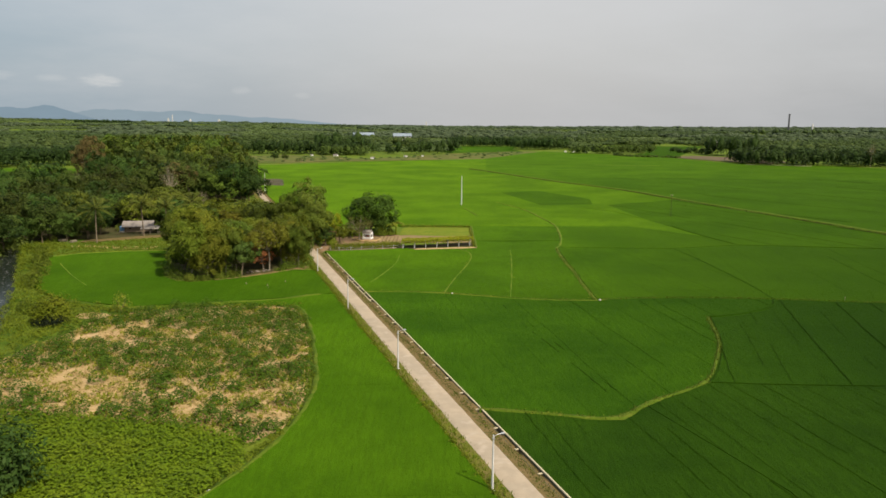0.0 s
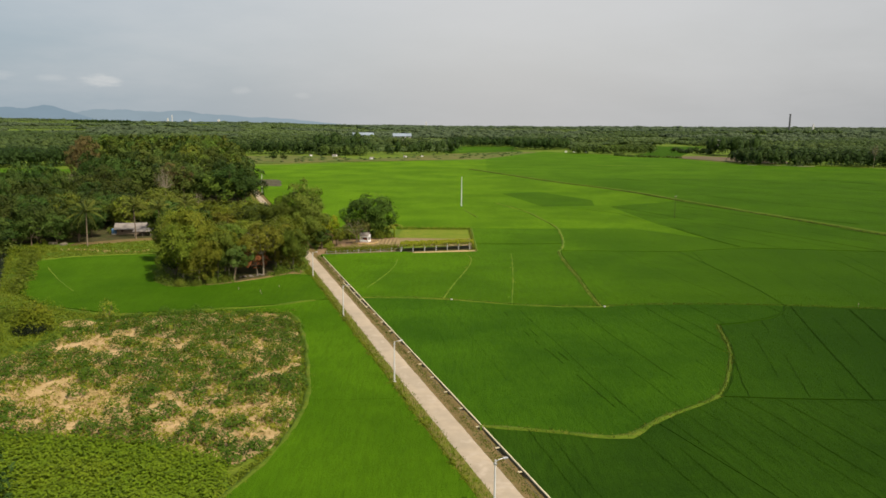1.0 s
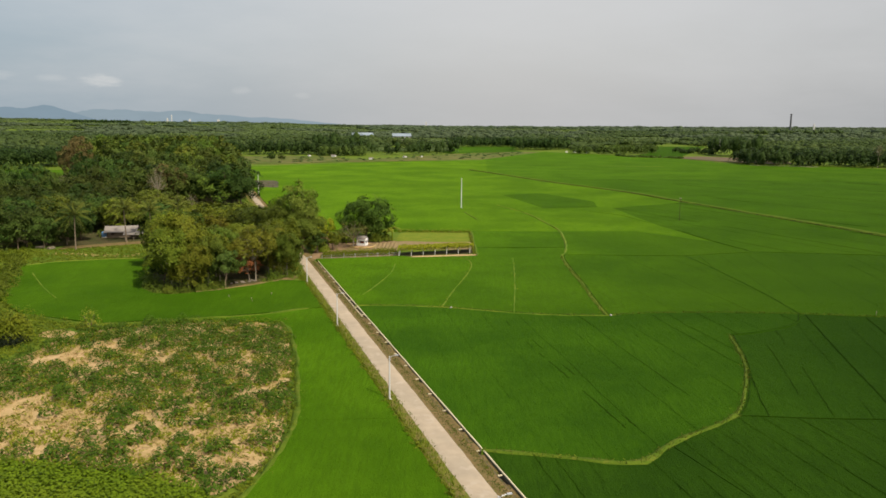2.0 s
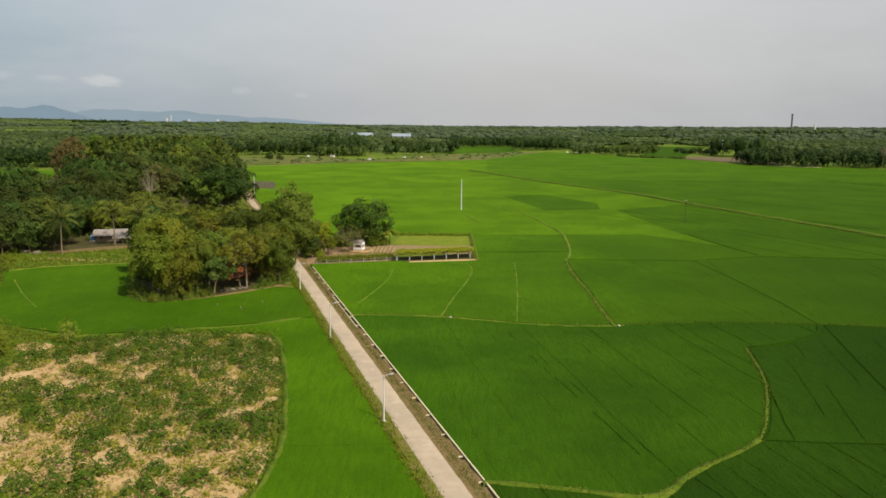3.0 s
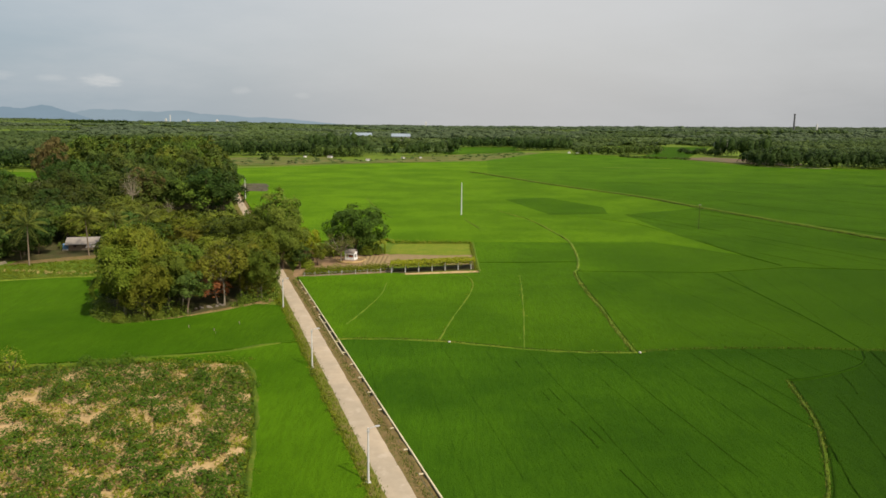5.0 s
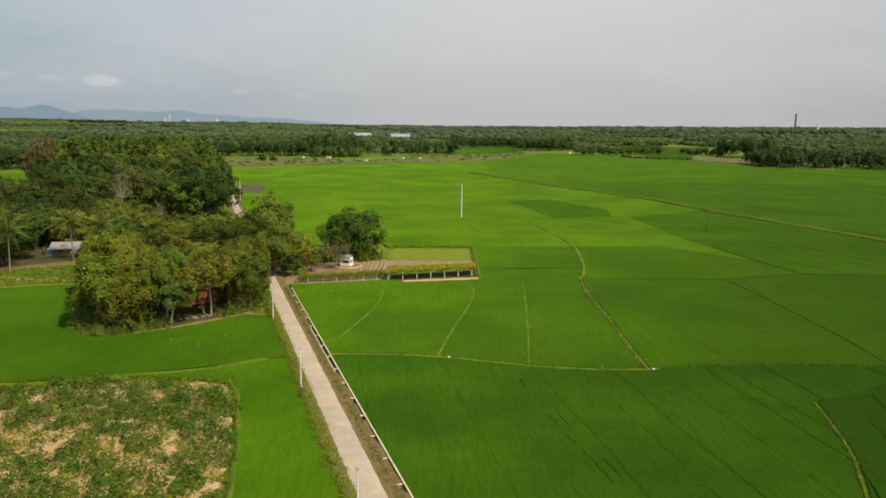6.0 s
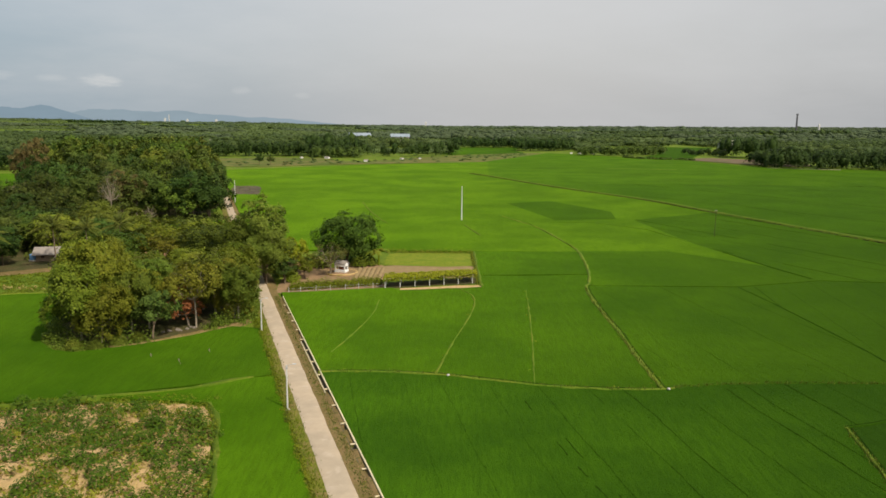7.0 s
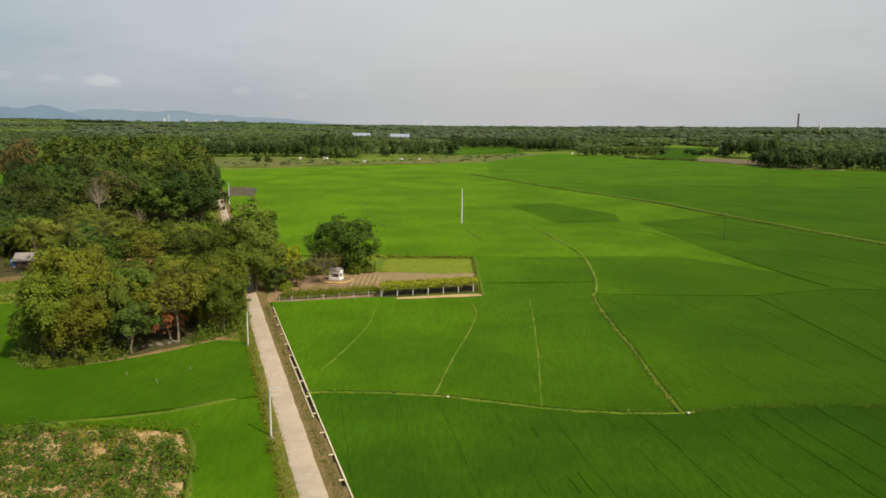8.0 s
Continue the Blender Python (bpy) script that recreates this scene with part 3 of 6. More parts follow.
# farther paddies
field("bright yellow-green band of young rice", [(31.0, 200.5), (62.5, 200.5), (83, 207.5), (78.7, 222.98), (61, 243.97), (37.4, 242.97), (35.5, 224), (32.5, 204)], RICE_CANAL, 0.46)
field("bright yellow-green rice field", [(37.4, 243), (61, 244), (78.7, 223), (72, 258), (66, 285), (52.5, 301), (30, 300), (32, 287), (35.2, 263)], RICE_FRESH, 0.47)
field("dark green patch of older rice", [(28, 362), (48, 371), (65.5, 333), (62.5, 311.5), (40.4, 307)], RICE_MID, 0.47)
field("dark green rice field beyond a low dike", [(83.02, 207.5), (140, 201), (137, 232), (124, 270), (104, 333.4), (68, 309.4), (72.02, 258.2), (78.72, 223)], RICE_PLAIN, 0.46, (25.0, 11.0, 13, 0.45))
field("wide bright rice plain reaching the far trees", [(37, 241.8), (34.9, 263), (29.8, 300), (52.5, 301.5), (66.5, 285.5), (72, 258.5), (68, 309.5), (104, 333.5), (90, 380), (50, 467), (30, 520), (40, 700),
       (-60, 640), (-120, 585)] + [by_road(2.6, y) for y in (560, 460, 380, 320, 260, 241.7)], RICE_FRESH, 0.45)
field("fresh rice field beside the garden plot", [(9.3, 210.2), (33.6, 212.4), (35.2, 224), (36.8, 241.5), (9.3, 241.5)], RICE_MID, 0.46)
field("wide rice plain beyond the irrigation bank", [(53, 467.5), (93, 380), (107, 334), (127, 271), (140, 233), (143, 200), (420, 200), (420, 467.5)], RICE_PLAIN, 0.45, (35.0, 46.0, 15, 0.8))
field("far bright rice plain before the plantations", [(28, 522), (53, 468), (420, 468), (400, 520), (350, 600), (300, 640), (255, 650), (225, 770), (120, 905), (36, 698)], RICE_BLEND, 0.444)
# left of the road
CASSAVA_EDGE = c3([(-25.5, 56), (-21.0, 63), (-17.7, 72), (-16.2, 80), (-15.9, 90), (-17.3, 100), (-20.0, 113), (-23.6, 127), (-26.5, 133.2)])
LEFT_U = -2.95
field("young rice strip between the road verge and a cassava plot", [by_road(LEFT_U, y) for y in (63.13, 80, 92.05)] + [(-11.6, 91.45), (-15.95, 91.2)] + [p for p in CASSAVA_EDGE if 63.5 < p[1] < 90.5][::-1] + [(-21.5, 62.23)], RICE_LEFT, 0.42)
field("young rice strip beside a sandy cassava plot", [by_road(LEFT_U, y) for y in (92.1, 110, 130, 142.8)] + [(-23.4, 142.2), (-30, 137.9), (-40, 134.6)] + [p for p in CASSAVA_EDGE if p[1] > 92][::-1] + [(-15.97, 91.25), (-11.6, 91.5)], RICE_LEFT, 0.42)
field("young green rice between the road and the low crop", [by_road(LEFT_U, -60), by_road(LEFT_U, 63.1), (-21.5, 62.2), (-30, 45), (-30, -60)], RICE_LEFT, 0.42)
field("young green rice field in front of the tree clump", [by_road(LEFT_U, y) for y in (143.6, 155, 166)] + [(-33, 167), (-38, 161.5), (-44, 156.5), (-52, 152.4), (-55.5, 153.5), (-58.8, 157), (-61, 163), (-63.5, 172), (-67, 182), (-69, 190.5),
       (-80, 188.6), (-90, 184.6), (-95.5, 179), (-93, 170), (-84, 150), (-72, 137), (-56, 131.5), (-40, 135.5), (-27, 140.5)], RICE_SHORE, 0.42)
field("pale green pasture between the groves", [by_road(-4, 262), by_road(-4, 303), (-92, 287), (-88, 270)], RICE_MID, 0.2)
field("flat green field beyond the grove", [(-330, 370), (-212, 370), (-205, 395), (-245, 510), (-330, 505)], RICE_MID, 0.4)


# wheel tracks through the deep green field, broken where the rice has closed over them
for k, (a, b) in enumerate(((0.0, 1.0), (1.3, 0.7))):
    run = c3([(10.6 + a, 138.6), (13.5 + a, 122), (16.5 + a, 109.1), (18.9 + a, 98.2), (20.8 + a, 89.6), (21.9 + a, 85.2)], 0.6)
    open_run, pieces = [], []
    for n, p in enumerate(run + [None]):
        if p is not None and noise.noise((n * 0.11, k * 7.7, 1.0)) + 0.5 * noise.noise((n * 0.4, k * 3.1, 4.0)) > -0.12 + 0.15 * k:
            open_run.append(p)
        else:
            if len(open_run) > 4:
                pieces.append(strip(open_run, [-0.12 * b, 0, 0.12 * b], [0.4, 0.53, 0.4], 0.05, 70 + n))
            open_run = []
    tagged(new("wheel_track", mesh_of("wheel_track", *joined(pieces), RICE_TRACK_SHADE)), "broken dark wheel track pressed into the rice", "track", "wheel tracks", "structure")


# ---- dikes ----
def dike(label, line, half, high, mat=DIKE, seed=0, name="dike"):
    n, fan = len(line), 0.3 * half
    v, q = strip(line, [-half * 1.35, -half * 0.7, 0, half * 0.7, half * 1.35], [-0.05, high * 0.85, high, high * 0.85, -0.05], fan, seed)
    ob = new(name, mesh_of(name, v, q, mat, True))
    return tagged(ob, label, "dike", "field dikes", "structure")


fork = [p[0] > 34.0 for p in DIKE_A].index(True)
dike("broad curved grassy dike between paddies", DIKE_A[:fork + 1], 0.5, 0.62, seed=1)
dike("narrow curved grassy dike between paddies", DIKE_A[fork:], 0.24, 0.6, seed=43)
dike("thin dark grassy dike between paddies", DIKE_A2, 0.2, 0.56, RICE_DEEP, seed=2)
dike("straight dark dike between paddies", DIKE_B, 0.2, 0.56, RICE_TRACK_SHADE, seed=3)
# dark raised strips stand in for the shadow lines beside the dikes
for label, run, half in (("dark furrow beside the curved dike", [(x + 0.55, y) for x, y in DIKE_A[fork:]], 0.2), ("dark furrow along the thin dike", [(x, y + 0.45) for x, y in DIKE_A2], 0.14),
                         ("dark furrow beside the footpath dike", [(x + 0.6, y) for x, y in DIKE_D if y < 205], 0.16), ("dark furrow along the cross dike", [(x, y + 0.55) for x, y in DIKE_C if -14 < x < 29], 0.12)):
    dike(label, run, half, 0.51, RICE_TRACK_SHADE, seed=len(label), name="furrow")
dike("long grassy footpath dike across the paddies", DIKE_C[: [p[0] > 31 for p in DIKE_C].index(True)], 0.34, 0.58, GRASS, seed=4)
dike("faint grassy dike across the paddies", DIKE_C[[p[0] > 31 for p in DIKE_C].index(True):], 0.1, 0.49, RICE_MID, seed=5)
dike("yellowish grassy footpath dike", DIKE_D, 0.4, 0.6, GRASS, seed=6)
dike("narrow grassy line in the rice", DIKE_E, 0.16, 0.53, GRASS, seed=7)
dike("narrow yellow grassy line in the rice", DIKE_F, 0.19, 0.54, GRASS, seed=8)
dike("faint grassy line in the rice", DIKE_G, 0.14, 0.53, GRASS, seed=9)
dike("thin dark grassy dike", DIKE_H, 0.15, 0.53, RICE_DARK, seed=10)
dike("thin grassy dike beyond the fresh field", c3([(82, 209), (78.7, 222.7), (75.2, 243)], 5), 0.2, 0.6, RICE_DEEP, seed=11)
dike("low grassy line across the paddies", c3([(-32, 360), (-25, 325), (-16.6, 293)], 5), 0.35, 0.6, seed=12)
dike("grassy edge between garden and rice", c3([(9.3, 198.5), (9.3, 215), (9.4, 241)]), 0.4, 0.6, seed=33)
dike("low grassy line across the paddies", c3([(8.5, 292), (12.7, 269)], 5), 0.35, 0.6, seed=13)
dike("low grassy line beside the cassava plot", c3([(-23.6, 142.6), (-30, 138.2), (-40, 134.9), (-56, 131), (-72, 136.5)]), 0.5, 0.56, DIKE, seed=14)
dike("grassy margin between rice and cassava", CASSAVA_EDGE, 0.38, 0.5, DIKE, seed=17)
dike("short grassy line in the young rice", c3([(-88.6, 171.6), (-79.0, 157.7), (-71.7, 148.3)]), 0.18, 0.5, GRASS, seed=18)
dike("weedy edge of the young rice before the yard", c3([(-95.8, 179.3), (-90.2, 185.0), (-80, 189.0), (-69, 190.9)]), 0.3, 0.5, GRASS, seed=44)
dike("faint dark line across the far paddies", c3([(123.1, 366.9), (130.7, 346.4), (135.3, 324.7)], 6), 0.2, 0.52, RICE_DARK, seed=41)
dike("faint grassy line across the far paddies", c3([(126.4, 505.6), (148.8, 490.4), (160.5, 459.9)], 6), 0.3, 0.52, DIKE, seed=42)
BANK = c3([(20, 545), (32, 518), (51.5, 467), (70, 424), (91.5, 380), (105.5, 333.5), (117, 297), (126.5, 269), (134, 244), (142, 215), (155, 170)], 6)
v, q = strip(BANK, [-1.6, -0.8, -0.5, 0.5, 0.8, 1.6], [0.2, 0.9, 1.0, 1.0, 0.8, 0.2], 0.12, 19)
tagged(new("irrigation_bank", mesh_of("irrigation_bank", v, q, DIKE, True)), "long raised irrigation bank of dry grass", "bank", kind="structure")

# ---- road, verges, canal ----
road_line = [by_road(0, y) for y in np.arange(-60, 640, 2.0)]
v, q = strip(road_line, [-1.45, -1.3, -0.7, 0, 0.6, 1.1, 1.25], [0.24, 0.30, 0.33, 0.34, 0.33, 0.30, 0.24], 0.03, 20)
road = new("road", mesh_of("road", v, q, ROAD, True))
tagged(road, "narrow pale concrete country road, dusty", "road", kind="structure")
v, q = strip(road_line, [-3.4, -2.9, -2.2, -1.2], [-0.05, 0.16, 0.27, 0.27], 0.09, 21)
tagged(new("verge_left", mesh_of("verge_left", v, q, LEFTVERGE, True)), "weedy grass verge along the road", "verge", kind="structure")
v, q = strip(road_line[:-220], [1.0, 1.8, 2.5, 2.62], [0.27, 0.28, 0.27, 0.27], 0.03, 22)
tagged(new("verge_right", mesh_of("verge_right", v, q, VERGE, True)), "dry brownish verge between road and canal", "verge", kind="structure")
v, q = strip(road_line[128:], [1.0, 1.8, 2.6, 3.4], [0.27, 0.28, 0.2, -0.05], 0.08, 23)
tagged(new("verge_far", mesh_of("verge_far", v, q, VERGE, True)), "dry grass verge along the far road", "verge", kind="structure")

canal_line = [by_road(2.85, y) for y in np.arange(-60, 189, 2.0)]
canal = new("irrigation_canal")
tagged(canal, "shallow open concrete irrigation canal with cross ties", "canal", kind="structure")
v, q = strip(canal_line, [0.25, 0.25, 0.33, 0.33], [-0.05, 0.52, 0.52, -0.05])
under(new("field_wall", mesh_of("field_wall", v, q, MOSS)), canal)
v, q = strip(canal_line, [0.22, 0.22, 0.37, 0.37], [0.47, 0.56, 0.56, 0.47], 0.008, 3)
under(new("coping", mesh_of("coping", v, q, COPING)), canal)
v, q = strip(canal_line, [-0.30, -0.30, -0.22, -0.22], [-0.05, 0.27, 0.27, -0.05], 0.01, 4)
under(new("road_wall", mesh_of("road_wall", v, q, MOSS)), canal)
clear_run = [by_road(2.85, y) for y in np.arange(137, 160, 1.0)]
v, q = strip(clear_run, [-0.33, -0.33, -0.2, -0.2], [0.2, 0.37, 0.37, 0.2], 0.008, 5)
under(new("coping", mesh_of("coping", v, q, COPING)), canal)
v, q = strip(canal_line, [-0.23, 0.26], [0.015, 0.015])
under(new("canal_bed", mesh_of("canal_bed", v, q, WETMUD)), canal)
# silt washed in from the verge fills most of the channel
silt_line = [by_road(2.85, y) for y in np.arange(-60, 188, 0.7)]
v, q = strip(silt_line, [-0.31, -0.1, 0.1, 0.245], [0.0, 0.0, 0.0, 0.0], 0.02, 6)
silt_rng = np.random.default_rng(8)
dips = [(-62.56 + 5.42 * k, silt_rng.uniform(0.5, 1.9), silt_rng.uniform(0.3, 1.1)) for k in range(48)]
for k, (x, y) in enumerate(silt_line):
    fill = 0.9 + 0.5 * noise.noise((y * 0.3, 2.3, 0.0))
    for tie_y, reach, much in dips:
        if -reach < y - tie_y < 0.3:
            fill -= much
    fill = max(0.0, min(1.0, fill, abs(y - 149) / 3 - 3.5, max(0.6, (y - 78) / 6)))
    for j, top in enumerate((0.31, 0.38, 0.42, 0.41)):
        v[4 * k + j, 2] = (top + 0.02) * fill - 0.02
under(new("silt", mesh_of("silt", v, q, VERGE, True)), canal)
bm = boxes(((-0.28, -0.07, 0.38), (0.2, 0.07, 0.5)), bevel=0.01)
tie = part("cross_tie", bm, COPING, canal)
first = True
for k in range(46):
    x, y = by_road(2.85, -62.56 + 5.42 * k)
    ob = tie if first else under(new("cross_tie", tie.data), canal)
    first = False
    ob.matrix_basis = pose(x, y, -0.1 if y < 120 else 0, 0, 0, ROAD_TURN)


# ---- poles ----
def lamp_post(height, arm=True):
    root = new("street_lamp")
    tagged(root, "slim pale concrete street lamp beside the road", "street lamp", "street lamps along the road")
    part("post", tube_bm([(0, 0, -0.4), (0, 0, height * 0.5), (0, 0, height)], [0.115, 0.09, 0.065], 10), POLE, root)
    part("footing", boxes(((-0.28, -0.28, -0.3), (0.28, 0.28, 0.12)), bevel=0.04), CONCRETE, root)
    part("arm", tube_bm([(0, 0, height - 0.2), (0.3, 0, height - 0.02), (0.75, 0, height + 0.06)], [0.035, 0.03, 0.03], 6), METAL, root)
    head = part("lamp_head", boxes(((0.68, -0.1, height + 0.02), (1.12, 0.1, height + 0.12)), bevel=0.03), LAMP, root)
    part("lens", boxes(((0.74, -0.07, height), (1.06, 0.07, height + 0.03))), WHITE, head)
    part("bracket", boxes(((-0.12, -0.12, height - 0.42), (0.12, 0.12, height - 0.28)), bevel=0.01), METAL, root)
    return root


lamp = lamp_post(5.5)
for k, (y, u) in enumerate(((64.2, -2.8), (98.4, -2.35), (131.6, -2.5), (164.5, -2.65), (30.5, -2.5))):
    m = pose(*by_road(u, y), 0.15, 0, 0, ROAD_TURN + 4 * math.sin(k * 3))
    if k:
        copy_thing(lamp, m)
    else:
        lamp.matrix_basis = m


def power_pole(height, label, arm=0.0, mat=POLE, thick=0.16):
    root = new("power_pole")
    tagged(root, label, "power pole")
    part("post", tube_bm([(0, 0, -0.5), (0, 0, height * 0.5), (0, 0, height)], [thick * 1.2, thick, thick * 0.7], 10), mat, root)
    if arm:
        part("crossarm", boxes(((-arm, -0.06, height - 0.5), (arm, 0.06, height - 0.36)), bevel=0.01), WOOD, root)
        for s in (-0.85, 0, 0.85):
            part("insulator", tube_bm([(s * arm, 0, height - 0.36), (s * arm, 0, height - 0.2)], [0.06, 0.04], 6), METAL, root)
    part("cap", boxes(((-0.14, -0.14, height - 0.05), (0.14, 0.14, height + 0.04)), bevel=0.02), mat, root)
    return root


power_pole(12.1, "tall bare white concrete pole in the rice", thick=0.2).matrix_basis = pose(7.8, 305, 0)
power_pole(9.4, "concrete power pole beside the far road").matrix_basis = pose(-83.9, 355.5, 0)
power_pole(8.6, "thin weathered pole with a crossarm in the paddies", 0.5, DARK, 0.06).matrix_basis = pose(83, 271.5, 0, 0, 0, 25)


def stick(label, x, y, h, lean):
    root = new("marker_stick")
    tagged(root, label, "stick", "marker sticks in the rice")
    part("cane", tube_bm([(0, 0, -0.2), (lean * 0.4, 0, h * 0.5), (lean, 0.05, h)], [0.025, 0.022, 0.015], 6), PALEBARK, root)
    part("rag", boxes(((lean - 0.04, -0.02, h - 0.35), (lean + 0.08, 0.03, h)), bevel=0.01), PALEBARK, root, "pale rag tied on")
    root.matrix_basis = pose(x, y, 0)


stick("pale leaning stick with a rag in young rice", -34.6, 147.2, 1.25, -0.3)
stick("short pale stick with a rag in young rice", -39.8, 150.3, 0.95, -0.15)
stick("thin pale stick with a rag in young rice", -32.3, 152.8, 0.95, -0.15)
stick("pale stick with a rag in dark rice", 77.1, 140.2, 1.3, 0.0)

# ---- trees ----
MANGO = tree_data("mango", 11, 12.5, 6.6, 0.97, 46, 17000, 0.46, LEAF_BEND, BARK, 0.3, 0.18, low=-0.95, tufts=8, spread=0.32)
SPREAD = [tree_data("spread", 20 + k, 11, 5.0, flat, 30, 12500, 0.36, mat, PALEBARK, 0.2, 0.3, low=low, tufts=8, spread=0.31)
          for k, (mat, flat, low) in enumerate(((LEAF_MID, 0.85, -0.35), (LEAF_WARM, 1.15, -0.8), (LEAF_CLUMP, 0.95, -0.6), (LEAF_MID, 1.1, -0.75)))]
OPEN = tree_data("open", 28, 12, 4.8, 0.72, 20, 6500, 0.36, LEAF_WARM, PALEBARK, 0.16, 0.42, 0.4, 14, low=-0.2)
TALL = [tree_data("tall", 30 + k, 15.5, 5.6, 1.15, 36, 12000, 0.44, LEAF_BEND, BARK, 0.26, 0.3, low=-0.95, tufts=8, spread=0.32) for k in range(2)]
GROVE = [tree_data("grove", 40 + k, 15, 6.4, 1.02, 24, 3300, 0.68, mat, BARK, 0.24, 0.25, tufts=7, low=-0.75)
         for k, mat in enumerate((LEAF_DARK, LEAF_GROVE, LEAF_DARK, LEAF_GROVE, LEAF_DARK, LEAF_MID, LEAF_WARM))]
GROVE_FAR = [tree_data("grove", 50 + k, 15, 6.2, 1.0, 18, 1700, 0.92, mat, BARK, 0.24, 0.25, limbs=3, tufts=5, low=-0.4)
             for k, mat in enumerate((LEAF_GROVE, LEAF_GROVE, LEAF_DARK))]
SMALL = [tree_data("small", 60 + k, 6.5, 2.6, 1.0, 14, 3200, 0.32, mat, BARK, 0.12, 0.3, low=-0.9) for k, mat in enumerate((LEAF_MID, LEAF_YELLOW, LEAF_DARK))]
AIRY = tree_data("airy", 71, 7.5, 3.4, 0.75, 16, 2500, 0.24, LEAF_OLIVE, PALEBARK, 0.16, 0.35, 0.3, 14)
BARE = tree_data("bare", 72, 15, 3.6, 1.35, 22, 260, 0.45, LEAF_DRY, PALEBARK, 0.2, 0.5, 0.2, 20)
REDDISH = tree_data("reddish", 73, 5.5, 2.4, 1.0, 12, 1300, 0.34, LEAF_RED, PALEBARK, 0.12, 0.3, 0.3, 12)
made = {}


def plant(name, data, key, x, y, size, tall, label, group="", turn=None):
    m = stand(x, y, 0, (x * 37 + y * 53) % 360 if turn is None else turn, size, tall)
    if key in made:
        ob = tagged(copy_thing(made[key], m), label, "tree", group)
    else:
        ob = made[key] = tree_thing(name, data, label, "tree", group)
    ob.matrix_basis = m
    return ob


CLUMP = "trees of the clump beside the road"
for n, (x, y, h, r) in enumerate(((-53.6, 158.4, 12.4, 5.0), (-50, 157.6, 9.4, 4.2), (-47.5, 162.5, 10.2, 3.9), (-34.6, 174, 10.4, 3.9),
                                  (-56.0, 167.5, 14.6, 5.0), (-54.5, 166, 14.4, 5.4), (-48.5, 171, 10.6, 4.6), (-41.5, 179, 10.0, 4.6), (-37, 183, 11.2, 4.6),
                                  (-58.5, 178, 12.2, 5.0), (-52, 179, 9.8, 5.6), (-45.5, 187, 8.8, 5.0), (-57, 190, 8.6, 5.2), (-39.5, 193, 9.5, 4.8), (-63.5, 180, 12.4, 4.6), (-63.5, 190, 11.8, 4.6), (-49, 196, 8.4, 5.2))):
    k = (n * 7) % 4
    plant("broadleaf_tree", SPREAD[k], "spread%d" % k, x, y, r / 5.0, h / 11 / (r / 5.0),
          ("mid-green", "yellowish-green", "dark green", "mid-green")[k] + " broadleaf tree with a dense crown", CLUMP)
plant("small_tree", SMALL[2], "small2", -43.6, 160.6, 1.3, 0.92, "bushy dark green tree at the clump's edge", CLUMP)
plant("broadleaf_tree", SPREAD[3], "spread3", -46.4, 166.5, 0.8, 1.15, "green tree with a dense crown inside the clump", CLUMP)
plant("broadleaf_tree", SPREAD[2], "spread2", -33.2, 171.6, 0.72, 1.25, "dark green tree leaning over the road's edge", CLUMP)
plant("open_tree", OPEN, "open", -39.0, 167.2, 0.95, 0.98, "tree with a pale forked trunk and an open crown", CLUMP)
plant("open_tree", OPEN, "open", -37.6, 173.5, 1.0, 1.0, "tree with a pale trunk and a light green crown", CLUMP, 130)
plant("small_tree", SMALL[2], "small2", -57.0, 163, 1.2, 0.75, "dark bushy tree at the clump's edge", CLUMP)
plant("tall_tree", TALL[0], "tall0", -37.2, 207, 1.05, 1.1, "tall dark green tree above the road bend", "trees at the road bend")
plant("tall_tree", TALL[1], "tall1", -43.0, 204, 0.9, 0.85, "tall dense green tree behind the clump", "trees at the road bend")
plant("tall_tree", TALL[0], "tall0", -35.2, 200.5, 0.88, 0.88, "dense green tree shading the road bend", "trees at the road bend")
for x, y, h, r in ((-41.0, 216, 10.0, 4.6), (-48.5, 231, 7.5, 4.2), (-54.5, 242, 7.0, 4.2), (-58.5, 253, 6.0, 4.0), (-61.5, 264, 4.6, 3.4)):
    plant("broadleaf_tree", SPREAD[int(h * 2) % 4], "spread%d" % (int(h * 2) % 4), x, y, r / 5.0, h / 11 / (r / 5.0), "green broadleaf tree along the shaded road", "trees along the road")
plant("mango_tree", MANGO, "mango", -21.6, 225, 1.12, 0.86, "large round dark green mango tree over the garden", "garden trees")
plant("small_tree", SMALL[1], "small1", -31.6, 211, 1.15, 1.12, "small yellow-leaved tree beside the garden", "garden trees")
plant("small_tree", SMALL[2], "small2", -31.6, 201.5, 1.05, 0.85, "small dark bushy tree near the road", "garden trees")
plant("small_tree", SMALL[0], "small0", -28.4, 207.0, 0.95, 0.85, "small green tree in the garden", "garden trees")
plant("airy_tree", AIRY, "airy", -23.6, 211.0, 1.2, 0.8, "sparse brownish tree over the white shrine", "garden trees")
plant("reddish_tree", REDDISH, "reddish", -40.6, 168.4, 1.35, 0.9, "small reddish-brown withered tree at the clump's edge", CLUMP)
plant("bare_tree", BARE, "bare", -100.5, 278, 1.0, 1.22, "nearly leafless pale tree before the grove", "trees of the grove")
plant("bare_tree", BARE, "bare", -88, 276, 0.62, 0.9, "small nearly leafless pale tree before the grove", "trees of the grove")


